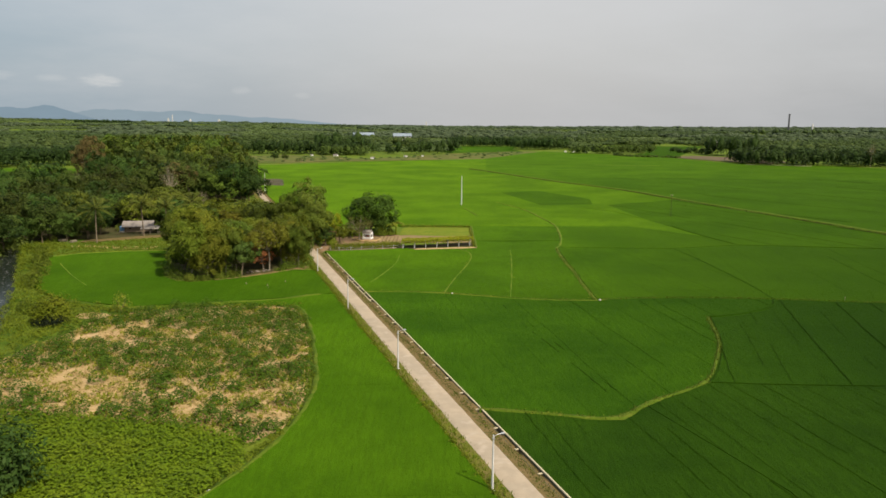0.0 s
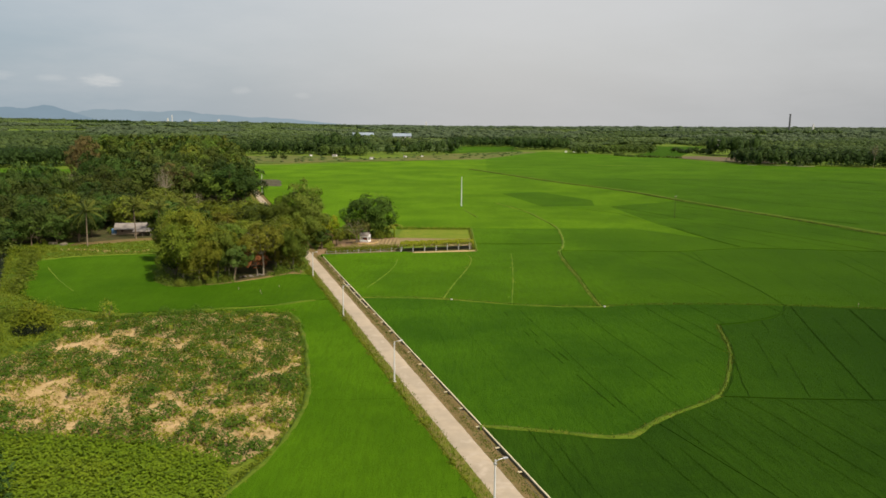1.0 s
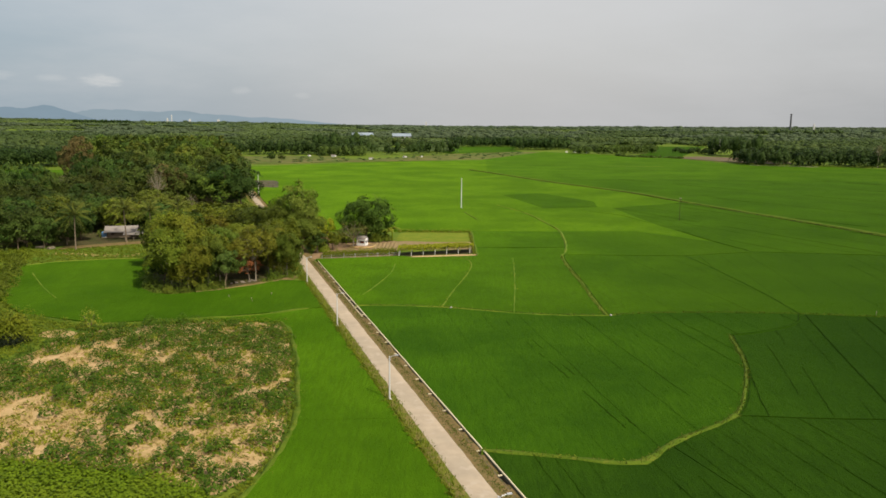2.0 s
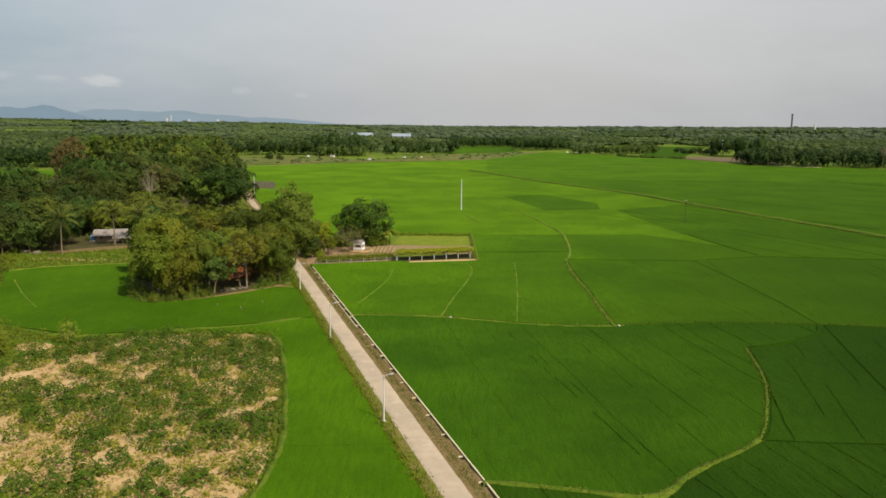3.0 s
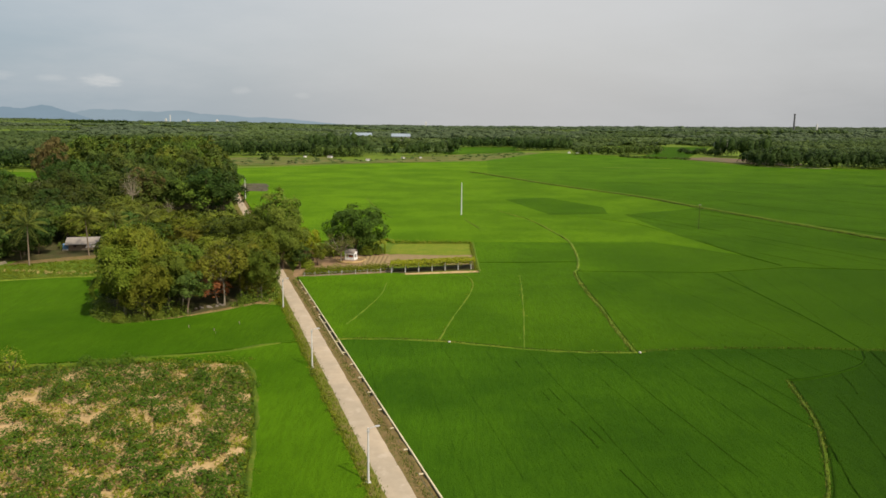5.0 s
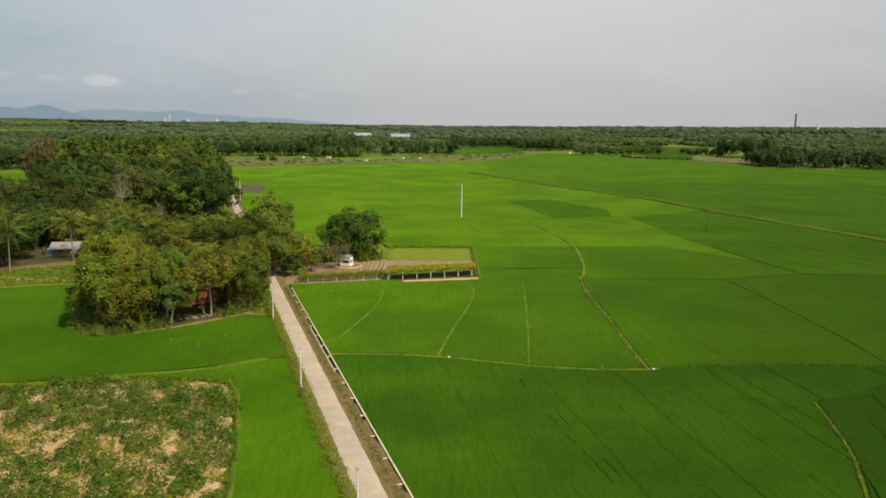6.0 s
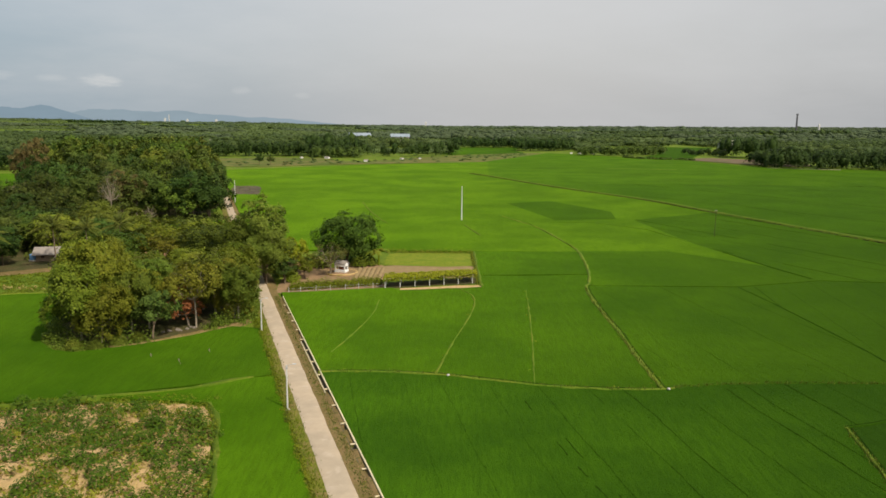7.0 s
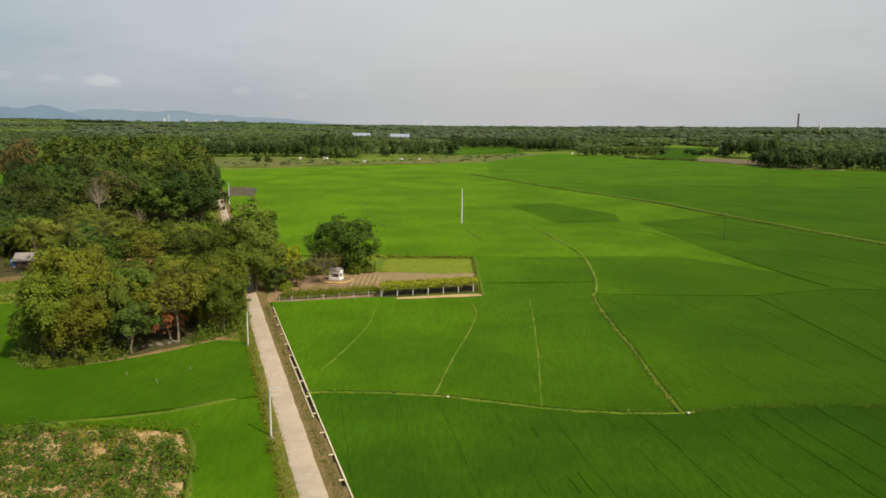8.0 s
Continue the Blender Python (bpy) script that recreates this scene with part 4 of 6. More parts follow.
def scatter(poly, gap, seed, keep=1.0):
    """Jittered points on a rough grid inside a polygon of the plan."""
    rng = np.random.default_rng(seed)
    xs, ys = [p[0] for p in poly], [p[1] for p in poly]
    X, Y = np.meshgrid(np.arange(min(xs), max(xs), gap), np.arange(min(ys), max(ys), gap))
    X = X + (np.arange(X.shape[0]) % 2)[:, None] * gap / 2
    p = np.c_[X.ravel(), Y.ravel()] + rng.uniform(-0.36, 0.36, (X.size, 2)) * gap
    p = p[inside(poly, p[:, 0], p[:, 1]) & (rng.uniform(0, 1, len(p)) < keep)]
    return p, rng


KEEP_OPEN = (((-95, 202), 5), ((-91, 227), 6.5), ((-90, 218), 6), ((-85, 212), 6.5), ((-82, 220), 3.5), ((-75, 221), 4), ((-66, 217), 5), ((-97, 274), 6.5), ((-88, 271), 4.5), ((-52, 224), 5), ((-70, 212), 4))
GROVE_BACK = [(-80, 292), (-98, 286), (-118, 286), (-140, 296), (-152, 330), (-182, 400), (-232, 520), (-165, 560), (-140, 490), (-112, 412), (-98, 368), (-86, 325)]
GROVE_LEFT = [(-101, 214), (-112, 205), (-126, 196), (-142, 205), (-172, 262), (-182, 298), (-158, 312), (-134, 290), (-104, 278), (-104, 238)]
GROVE_BANK = [(-108, 180), (-122, 168), (-150, 185), (-142, 205), (-126, 196), (-112, 205)]
GROVE_MID = [(-58, 200), (-72, 205), (-72, 224), (-98, 226), (-106, 240), (-100, 272), (-88, 270), (-66, 264), (-57, 236), (-49, 210)]
for poly, gap, seed, low, high, word in ((GROVE_BACK, 11.8, 1, 15.5, 23.5, "tall tree of the dense grove"), (GROVE_LEFT, 9.5, 2, 9, 14, "green tree behind the palms"),
                                         (GROVE_BANK, 8.0, 3, 7, 11, "dark green tree on the river bank"), (GROVE_MID, 8.5, 4, 7.5, 11.5, "green tree behind the farmhouses")):
    pts, rng = scatter(poly, gap, seed)
    for x, y in pts:
        if any(math.dist((x, y), c) < r for c, r in KEEP_OPEN):
            continue
        k = int(rng.integers(0, 5))
        h = low + (high - low) * (np.clip((y - 285) / 80, 0, 1) if poly is GROVE_BACK else rng.uniform(0, 1)) * rng.uniform(0.75, 1.05)
        s = rng.uniform(0.85, 1.2) * (1.05 if h > 14 else 0.85)
        if poly is GROVE_BACK and y < 325 and x > -112:
            k, s = 2 * (k % 3), s * 1.15
        if poly is GROVE_MID:
            k = (1, 5, 3, 6, 3)[k]
            if y > 230 and x > -86:
                h, s = h * 0.55, s * 0.85
        if poly is GROVE_LEFT and x < -138:
            h *= 1.35
        if x < -112 and y < 345:
            k = 2 * (k % 3)
        if y > 345:
            k = k % 3
            plant("grove_tree", GROVE_FAR[k], "far%d" % k, x, y, s, h / 15 / s, word, "trees of the grove")
        else:
            plant("grove_tree", GROVE[k], "grove%d" % k, x, y, s, h / 15 / s, word, "trees of the grove")


for x, y, h, k, kind in ((-77.5, 301, 15, 1.25, 0), (-88, 299, 14, 1.3, 3), (-97.5, 300, 13.5, 1.2, 0), (-83, 309, 17, 1.3, 0)):
    plant("grove_tree", GROVE[kind], "grove%d" % kind, x, y, k, h / 15 / k, "dark spreading tree at the corner of the grove", "trees of the grove")
for y in np.arange(312, 445, 8.0):
    x = by_road(-8.4 if y < 352 else -7.0, y)[0]
    k = int(y) % 4
    plant("grove_tree", GROVE[k], "grove%d" % k, x, y, 1.08, 0.8 + 0.2 * min(1, (y - 300) / 50) + 0.08 * math.sin(y), "tree of the dense grove overhanging the road", "trees of the grove")
for x, y, k in ((-139.5, 627, 1.3), (-131.5, 629, 1.15)):
    plant("small_tree", SMALL[2], "small2", x, y, k, 1.0, "small dark tree standing alone at the plain's edge", "trees at the plain's edge")
plant("pale_tree", BARE, "bare", 352, 622, 1.0, 1.35, "tall pale half-bare tree before the plantation", "trees at the plain's edge")
DRY = tree_data("dry", 75, 14, 3.8, 1.2, 18, 1300, 0.7, LEAF_DRY, PALEBARK, 0.22, 0.4)
for x, y, h in ((-163.3, 346.6, 24), (-160.5, 350.0, 26), (-174.0, 372.0, 25), (-190.0, 406.0, 25), (-157.2, 344.0, 20), (-168.0, 350.0, 21), (-103.0, 290.0, 17.6), (-99.0, 293.0, 16)):
    plant("dry_tree", DRY, "dry", x, y, 1.0, h / 14, "brownish half-dry tree at the back of the grove", "trees of the grove")


for x, y, h in ((-104, 206, 8.5), (-109.5, 203.5, 8), (-114, 199, 7.5), (-100.5, 211, 8), (-84.5, 236, 9), (-93, 237, 9.5), (-100.5, 219, 9), (-119, 192, 8), (-99, 236, 9.5), (-106, 211, 9)):
    k = 2 * (int(x * 3 + y) % 3)
    plant("grove_tree", GROVE[k], "grove%d" % k, x, y, 0.62, h / 15 / 0.62, "dark leafy tree shading the farmhouse yard", "trees of the grove")


def palm(height, seed, label, x, y):
    rng = np.random.default_rng(seed)
    root = new("coconut_palm")
    tagged(root, label, "palm tree", "coconut palms")
    lean = rng.uniform(-0.5, 0.5, 2)
    top = Vector((lean[0], lean[1], height))
    part("trunk", tube_bm([(0, 0, -0.3), (lean[0] * 0.3, lean[1] * 0.3, height * 0.4), (lean[0] * 0.7, lean[1] * 0.7, height * 0.75), top], [0.2, 0.15, 0.13, 0.12], 8), WOOD, root)
    for k in range(20):
        a, up, ln = 2.399 * k + rng.uniform(-0.2, 0.2), 1.45 - 2.1 * k / 20 + rng.uniform(-0.2, 0.2), rng.uniform(4.8, 6.4)
        d = Vector((math.cos(a), math.sin(a), 0))
        spine = [top + d * ln * t * math.cos(up) * (1 - 0.1 * t) + Vector((0, 0, ln * (t * math.sin(up) - 0.42 * t * t))) for t in np.linspace(0, 1, 9)]
        pieces = [tube(spine, [0.05 - 0.004 * i for i in range(9)], 4)]
        side = Vector((-d.y, d.x, 0))
        vv, qq = [], []
        for i in range(1, 9):
            for h in (0.0, 0.35, 0.7):
                at = spine[i - 1].lerp(spine[i], h)
                w2 = 0.85 * math.sin(math.pi * (0.12 + 0.8 * (i - 1 + h) / 8))
                for s in (-1, 1):
                    tip = at + side * s * w2 + d * 0.25 + Vector((0, 0, -0.7 * w2))
                    n = len(vv)
                    vv += [at, at + d * 0.13, tip + d * 0.06, tip]
                    qq.append((n, n + 1, n + 2, n + 3))
        pieces.append((np.array([tuple(p) for p in vv]), np.array(qq, np.int32)))
        vs, qs = joined(pieces)
        under(new("frond", mesh_of("frond", vs, qs, LEAF_PALM)), root)
    root.matrix_basis = pose(x, y, 0)


palm(9.4, 1, "coconut palm with drooping yellow-green fronds", -94.8, 204)
palm(9.6, 2, "tall coconut palm beside the grey-roofed house", -87, 217)
palm(8.4, 3, "coconut palm with ragged fronds behind the clump", -81.5, 221.5)
palm(9.4, 4, "coconut palm rising above the clump", -75, 223)


# ---- far woods ----
BALL = bmesh.new()
bmesh.ops.create_icosphere(BALL, subdivisions=1, radius=1)
BALL.verts.index_update()


def woods(name, label, spots, count, leaf, seed, mat=LEAF_FAR, bare=0.4, up=0.5):
    """One mesh of many far trees with lumpy crowns. spots: rows of x, y, height, radius."""
    rng = np.random.default_rng(seed)
    s = np.asarray(spots, float)
    n, lumps = len(s), max(2, count // 14)
    z = rise(s[:, 0], s[:, 1])
    half = s[:, 2] * (1 - bare) / 2
    way = ball_ways(n * lumps, rng).reshape(n, lumps, 3)
    way[:, :, 2] = np.abs(way[:, :, 2]) * 1.7 - 0.8
    pick = rng.integers(0, lumps, (n, count))
    d = ball_ways(n * count, rng).reshape(n, count, 3)
    d[:, :, 2] = np.abs(d[:, :, 2]) * 1.6 - 0.6
    d = way[np.arange(n)[:, None], pick] * 0.62 + d * 0.45
    size = np.stack([s[:, 3], s[:, 3], half * 1.02], 1)[:, None]
    mid = np.stack([s[:, 0], s[:, 1], z + s[:, 2] - half], 1)[:, None]
    d[:, :, 2] = np.where(d[:, :, 2] < 0, d[:, :, 2] * 1.28, d[:, :, 2])
    at = mid + d * size * rng.uniform(0.8, 1.05, (n, count, 1))
    lv = leaves(at.reshape(-1, 3), (unit(d) + np.array([0, 0, up])).reshape(-1, 3), leaf, 0.8, rng, 0.0, 0.2, True)
    # the closed inner mass of each crown, behind its outer leaves
    core = np.array([tuple(p.co) for p in BALL.verts])
    faces = np.array([[p.index for p in f.verts] for f in BALL.faces], np.int32)
    cv = (mid + core[None] * size * np.array([0.46, 0.46, 0.66]) * rng.uniform(0.6, 1.1, (n, len(core), 1))).reshape(-1, 3)
    cq = (faces[None] + (np.arange(n) * len(core))[:, None, None]).reshape(-1, 3)
    v, q = joined([lv, (cv, cq)])
    ob = new(name, mesh_of(name, v, q, mat))
    return tagged(ob, label, "woodland", "", "stuff")


def belt(line, deep, gap, low, high, seed):
    """Tree spots in a belt behind a plan line."""
    rng = np.random.default_rng(seed)
    out = []
    p = smooth_line(line, gap)
    for x, y in p:
        for k in range(int(deep / gap)):
            h = rng.uniform(low, high)
            out.append((x + rng.uniform(-0.6, 0.6) * gap + 0.25 * k * gap * np.sign(x), y + k * gap + rng.uniform(-0.6, 0.6) * gap, h, max(gap * rng.uniform(0.55, 0.85), 0.38 * h)))
    return out


left_belt = belt([(-460, 535), (-370, 522), (-300, 524), (-262, 556)], 60, 8.5, 13, 17, 1)
mid_belt = belt([(-232, 748), (-180, 768), (-142, 776), (-88, 776)], 40, 8.0, 13, 17, 2)
mixed_belt = belt([(-128, 800), (-105, 795), (-90, 800)], 40, 11.5, 22, 30, 12) + belt([(-84, 806), (-60, 798), (-35, 797), (-12, 812), (12, 838)], 32, 11, 9, 20, 3)
back_belt = belt([(8, 1062), (60, 1075), (112, 1086)], 50, 8.5, 13.5, 16.5, 4) + belt([(90, 960), (120, 968), (156, 993)], 40, 8.0, 16, 18, 5)
right_belt = belt([(258, 655), (266, 634), (297, 630), (335, 628), (420, 615), (520, 600)], 60, 8.0, 12.5, 17.5, 7)
dome_trees = belt([(300, 835), (312, 815), (334, 812)], 50, 10, 21, 29, 8) + belt([(274, 895), (290, 880), (300, 850)], 15, 7, 6, 9, 9)
hedges = belt([(-120, 757), (-98, 755), (-76, 764)], 24, 6.5, 10.5, 12.5, 21) + belt([(146, 846), (190, 858), (244, 894)], 24, 6.5, 10, 12, 22)
hedges += belt([(368, 1050), (412, 1056)], 12, 6, 4, 6.5, 24)
hedges += belt([(182, 806), (192, 782), (212, 768), (238, 766)], 3, 3, 2.2, 3.2, 23)
for name, spots, word, mat in (("plantation_belt", left_belt, "dark belt of plantation trees behind a flat field", LEAF_BELT), ("plantation_belt", mid_belt, "dark even plantation belt at the end of the paddies", LEAF_BELT),
                               ("tree_belt", mixed_belt, "uneven dark green trees at the end of the paddies", LEAF_BELT), ("plantation_belt", back_belt, "even dark plantation belt beyond a light field", LEAF_BELT),
                               ("plantation_belt", right_belt, "tall dark plantation with an even top", LEAF_BELT), ("tree_group", dome_trees, "group of tall dark dome-shaped trees", LEAF_BELT), ("planted_hedge", hedges, "lighter green block of young plantation", LEAF_HEDGE)):
    woods(name, word, spots, 200, 1.45, len(spots), mat, 0.0, 1.3 if mat is LEAF_HEDGE else 0.9)
for k, (poly, word) in enumerate((([(8, 845), (95, 900), (88, 962), (104, 1084), (14, 1060), (-8, 900)], "light green open field before a plantation belt"),
                                  ([(178, 775), (214, 760), (236, 770), (290, 900), (400, 1165), (250, 1160), (246, 900)], "light green open field beside the hedge"),
                                  ([(-200, 612), (-128, 603), (-96, 640), (-100, 745), (-160, 730), (-215, 735), (-190, 660)], "yellow-green rough field at the end of the paddies"))):
    bm = bmesh.new()
    slab(bm, poly, 0.0, 0.35)
    bmesh.ops.recalc_face_normals(bm, faces=bm.faces)
    tagged(part("open_field", bm, RICE_MID if k < 2 else SCRUB, None), word, "field", "", "stuff")


def wood_starts(x):
    """How far off the woods behind the belts begin."""
    for edge, y in ((-260, 620), (-90, 830), (10, 860), (108, 1135), (165, 1040), (200, 960), (400, 1175)):
        if x < edge:
            return y
    return 700


# a quilt of plantations, mixed woods, young plantings and open land, cell by cell
rng = np.random.default_rng(77)
KINDS = ("even", "mixed", "young", "open")
quilt = {}
for zone, a, b, gap, cell_x, cell_y in (("near", 620, 1300, 10.0, 95, 120), ("mid", 1300, 2300, 17.0, 190, 230), ("far", 2300, 4650, 36.0, 420, 420)):
    cells = []
    for y in np.arange(a, b + cell_y, cell_y):
        for x in np.arange(-0.72 * y, 0.72 * y, cell_x):
            right = np.clip(x / y / 0.3, -1, 1) * 0.5 + 0.5
            share = np.array([0.18 + 0.12 * right, 0.30 + 0.36 * right, 0.34 - 0.28 * right, 0.18 - 0.14 * right])
            if y > 1250:
                share = share * np.array([0.45 + 0.6 * right, 0.7 + 0.3 * right, 1.6 - 0.5 * right, 1.3 - 0.3 * right])
            cells.append((x + rng.uniform(-0.5, 0.5) * cell_x, y + rng.uniform(-0.5, 0.5) * cell_y, rng.choice(4, p=share / share.sum()), rng.uniform(0.8, 1.25)))
    cells = np.array(cells)
    quilt[zone] = {kind: [] for kind in KINDS}
    for y in np.arange(a, b, gap):
        for x in np.arange(-0.68 * y, 0.68 * y, gap):
            px, py = x + rng.uniform(-0.35, 0.35) * gap, y + rng.uniform(-0.35, 0.35) * gap
            if py < wood_starts(px):
                continue
            near = cells[np.argmin(((cells[:, 0] - px) / cell_x) ** 2 + ((cells[:, 1] - py) / cell_y) ** 2)]
            kind, wide = KINDS[int(near[2])], gap * rng.uniform(0.95, 1.35)
            lump = noise.noise((px * 0.03, py * 0.02, 6.1))
            if zone == "near" and px < -0.28 * py and py < 1050:
                kind = "mixed"
            if kind == "even":
                quilt[zone][kind].append((px, py, near[3] * rng.uniform(9.5, 11.5), wide))
            elif kind == "mixed" and rng.uniform() < 0.95 + lump:
                quilt[zone][kind].append((px, py, near[3] * rng.uniform(5.0, 10.5) * (1 + 1.0 * lump), wide))
            elif kind == "young" and lump > -0.45:
                quilt[zone][kind].append((px, py, near[3] * rng.uniform(3.0, 4.6), wide))
warehouse_trees = belt([(-175, 1262), (-110, 1268), (-40, 1275)], 20, 9, 8, 11, 31)
woods("tree_row", "row of trees hiding the warehouses", warehouse_trees, 60, 2.0, 32)
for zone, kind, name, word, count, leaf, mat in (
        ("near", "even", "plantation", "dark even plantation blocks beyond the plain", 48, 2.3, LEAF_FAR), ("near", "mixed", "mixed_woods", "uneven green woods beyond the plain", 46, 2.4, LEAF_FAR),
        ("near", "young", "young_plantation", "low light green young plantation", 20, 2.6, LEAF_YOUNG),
        ("mid", "even", "plantation", "dark plantation blocks on rolling land", 24, 4.2, LEAF_FAR), ("mid", "mixed", "rolling_woods", "rolling green woodland in the distance", 24, 4.0, LEAF_DISTANT_HAZE),
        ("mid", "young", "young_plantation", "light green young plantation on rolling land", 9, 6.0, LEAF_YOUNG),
        ("far", "even", "distant_woods", "dark green woodland near the horizon", 18, 7.5, LEAF_DISTANT_HAZE), ("far", "mixed", "distant_woods", "green woodland up to the horizon", 18, 7.5, LEAF_DISTANT_HAZE),
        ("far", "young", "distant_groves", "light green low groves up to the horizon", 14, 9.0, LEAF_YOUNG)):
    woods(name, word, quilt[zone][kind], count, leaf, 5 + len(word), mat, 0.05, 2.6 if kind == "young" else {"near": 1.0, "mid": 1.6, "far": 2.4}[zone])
works_wood = belt([(820, 1980), (930, 1985), (1040, 1990)], 40, 18, 19, 24, 43)
woods("works_wood", "tall dark wood before the factory chimney", works_wood, 30, 4.0, 44, LEAF_FAR, 0.05, 1.6)
hilltop = belt([(-1345, 2790), (-1290, 2790), (-1215, 2800), (-1150, 2810)], 60, 14, 12, 17, 41)
woods("hilltop_wood", "dark wood on a far hilltop", hilltop, 30, 4.0, 42, LEAF_BELT, 0.05)


# ---- distance ----
def ridge(name, label, u0, u1, far, low, high, seed, colour, fall=0.25):
    """A far mountain ridge: a band of hills with an uneven crest."""
    n = 120
    us = np.linspace(u0, u1, n)
    env = np.clip((us - u0) / 0.05, 0, 1) ** 0.5 * np.clip((u1 - us) / fall, 0, 1)
    crest = np.array([noise.fractal((u * 9, seed, 0.3), 0.9, 2.1, 5) for u in us])
    top = low + (high - low) * env * (0.82 + 0.3 * crest)
    rows = []
    for k, (f, d) in enumerate(((0.0, -120), (0.55, -60), (1.0, 0), (0.0, 60))):
        rows.append(np.c_[us * (far + d), np.full(n, far + d), -20 + (top + 20) * f])
    v = np.concatenate(rows)
    i = (np.arange(3)[:, None] * n + np.arange(n - 1)[None]).ravel()
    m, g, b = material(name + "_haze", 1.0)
    # haze painted in: a flat bluish glow instead of lit slopes
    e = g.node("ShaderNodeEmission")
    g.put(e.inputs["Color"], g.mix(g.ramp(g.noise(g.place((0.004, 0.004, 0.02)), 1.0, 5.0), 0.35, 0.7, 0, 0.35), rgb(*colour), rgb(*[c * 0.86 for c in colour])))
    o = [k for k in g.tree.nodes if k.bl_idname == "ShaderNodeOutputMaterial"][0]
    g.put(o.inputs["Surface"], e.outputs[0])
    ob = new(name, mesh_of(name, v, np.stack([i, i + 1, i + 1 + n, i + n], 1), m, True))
    return tagged(ob, label, "mountains", kind="structure")


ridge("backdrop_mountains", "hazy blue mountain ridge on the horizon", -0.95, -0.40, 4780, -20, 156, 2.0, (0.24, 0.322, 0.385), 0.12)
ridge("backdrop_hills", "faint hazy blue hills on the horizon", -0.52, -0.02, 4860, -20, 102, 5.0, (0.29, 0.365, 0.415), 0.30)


# ---- crops and weeds ----
def along(line, per, spread, z, rng, far=200):
    p = np.array([q for q in line if q[1] < far])
    k = rng.integers(0, len(p) - 1, int(per * len(p)))
    t = rng.uniform(0, 1, (len(k), 1))
    at = p[k] * (1 - t) + p[k + 1] * t + rng.normal(0, spread, (len(k), 2))
    return np.c_[at, np.full(len(k), z)]


def clump_leaves(spots, per, leaf, wide, rng, inner=0.5, droop=0.15, wild=0.4, up=0.6):
    """Leaves in small rounded plants. spots: rows of x, y, height, radius."""
    s = np.repeat(np.asarray(spots, float), per, 0)
    d = ball_ways(len(s), rng)
    d[:, 2] = np.abs(d[:, 2])
    deep = rng.uniform(inner, 1.05, len(s))
    at = np.c_[s[:, 0] + d[:, 0] * s[:, 3] * deep, s[:, 1] + d[:, 1] * s[:, 3] * deep, rise(s[:, 0], s[:, 1]) + s[:, 2] * (0.15 + 0.85 * d[:, 2] * deep)]
    return leaves(at, d + np.array([0, 0, up]), leaf, wide, rng, droop, wild)


def stuff(name, data, mat, label, category):
    return tagged(new(name, mesh_of(name, data[0], data[1], mat)), label, category, "", "stuff")


def patch(name, poly, z, mat, label, category, step=2.5, rag=0.15, kind="structure"):
    """A piece of bare ground with a slightly uneven surface and ragged outline."""
    rng = np.random.default_rng(len(poly) + int(abs(poly[0][0])))
    line = smooth_line(poly + poly[:1], step)[:-1]
    bm = bmesh.new()
    n = len(line)
    outline = [Vector((x + rng.normal(0, rag), y + rng.normal(0, rag))) for x, y in line]
    p, _, tris, *_ = geometry.delaunay_2d_cdt(outline, [(k, (k + 1) % n) for k in range(n)], [list(range(n))], 1, 1e-4)
    verts = [bm.verts.new((q.x, q.y, z)) for q in p]
    for t in tris:
        bm.faces.new([verts[k] for k in t])
    bmesh.ops.reverse_faces(bm, faces=[f for f in bm.faces if f.normal.z < 0 or (f.normal_update() or f.normal.z < 0)])
    return tagged(part(name, bm, mat, None), label, category, kind=kind)


PLOT = [(-62, 99), (-61, 108), (-59, 116), (-57, 126), (-50, 131.5), (-38, 133.5), (-27.0, 132.7), (-24.0, 126), (-20.8, 113), (-18.1, 100), (-16.8, 88), (-17.4, 78), (-20.0, 74.5), (-28, 78.5), (-38, 80), (-50, 81.5), (-62, 82)]
patch("cassava_ground", PLOT, 0.05, SAND, "pale sandy soil of a patchy cassava plot", "soil")
rng = np.random.default_rng(5)
pts, _ = scatter(PLOT, 2.1, 6)
spots, weeds, dry = [], [], []
for x, y in pts:
    n = 0.2 * noise.noise((x * 0.13, y * 0.13, 0.5)) + 0.75 * noise.noise((x * 0.36, y * 0.36, 4.5)) + 0.22 * math.cos((y + 0.15 * x - 118) / 3.6) + 0.003 * (y - 108) + (0.12 if x > -24 - 0.12 * abs(y - 95) else 0)
    if n > -0.13 + rng.normal(0, 0.14):
        spots.append((x, y, rng.uniform(1.0, 2.1), rng.uniform(0.9, 1.75)))
pts, _ = scatter(PLOT, 0.75, 16)
for x, y in pts:
    n = 0.8 * noise.noise((x * 0.3, y * 0.3, 9.5)) + 0.6 * noise.noise((x * 0.7, y * 0.7, 2.5))
    if n > 0.0 + rng.normal(0, 0.16):
        weeds.append((x, y, rng.uniform(0.3, 0.85), rng.uniform(0.4, 0.8)))
    elif n > -0.27 + rng.normal(0, 0.12):
        dry.append((x, y, rng.uniform(0.2, 0.6), rng.uniform(0.35, 0.75)))
stuff("cassava_crop", clump_leaves(spots, 150, 0.36, 0.55, rng, 0.8, 0.1, 0.2, 1.0), LEAF_CASSAVA, "scattered blue-green cassava shrubs on sandy soil", "cassava shrubs")
stuff("plot_weeds", clump_leaves(weeds, 14, 0.42, 0.4, rng), LEAF_SCRUB, "yellow-green weeds between cassava shrubs", "weeds")
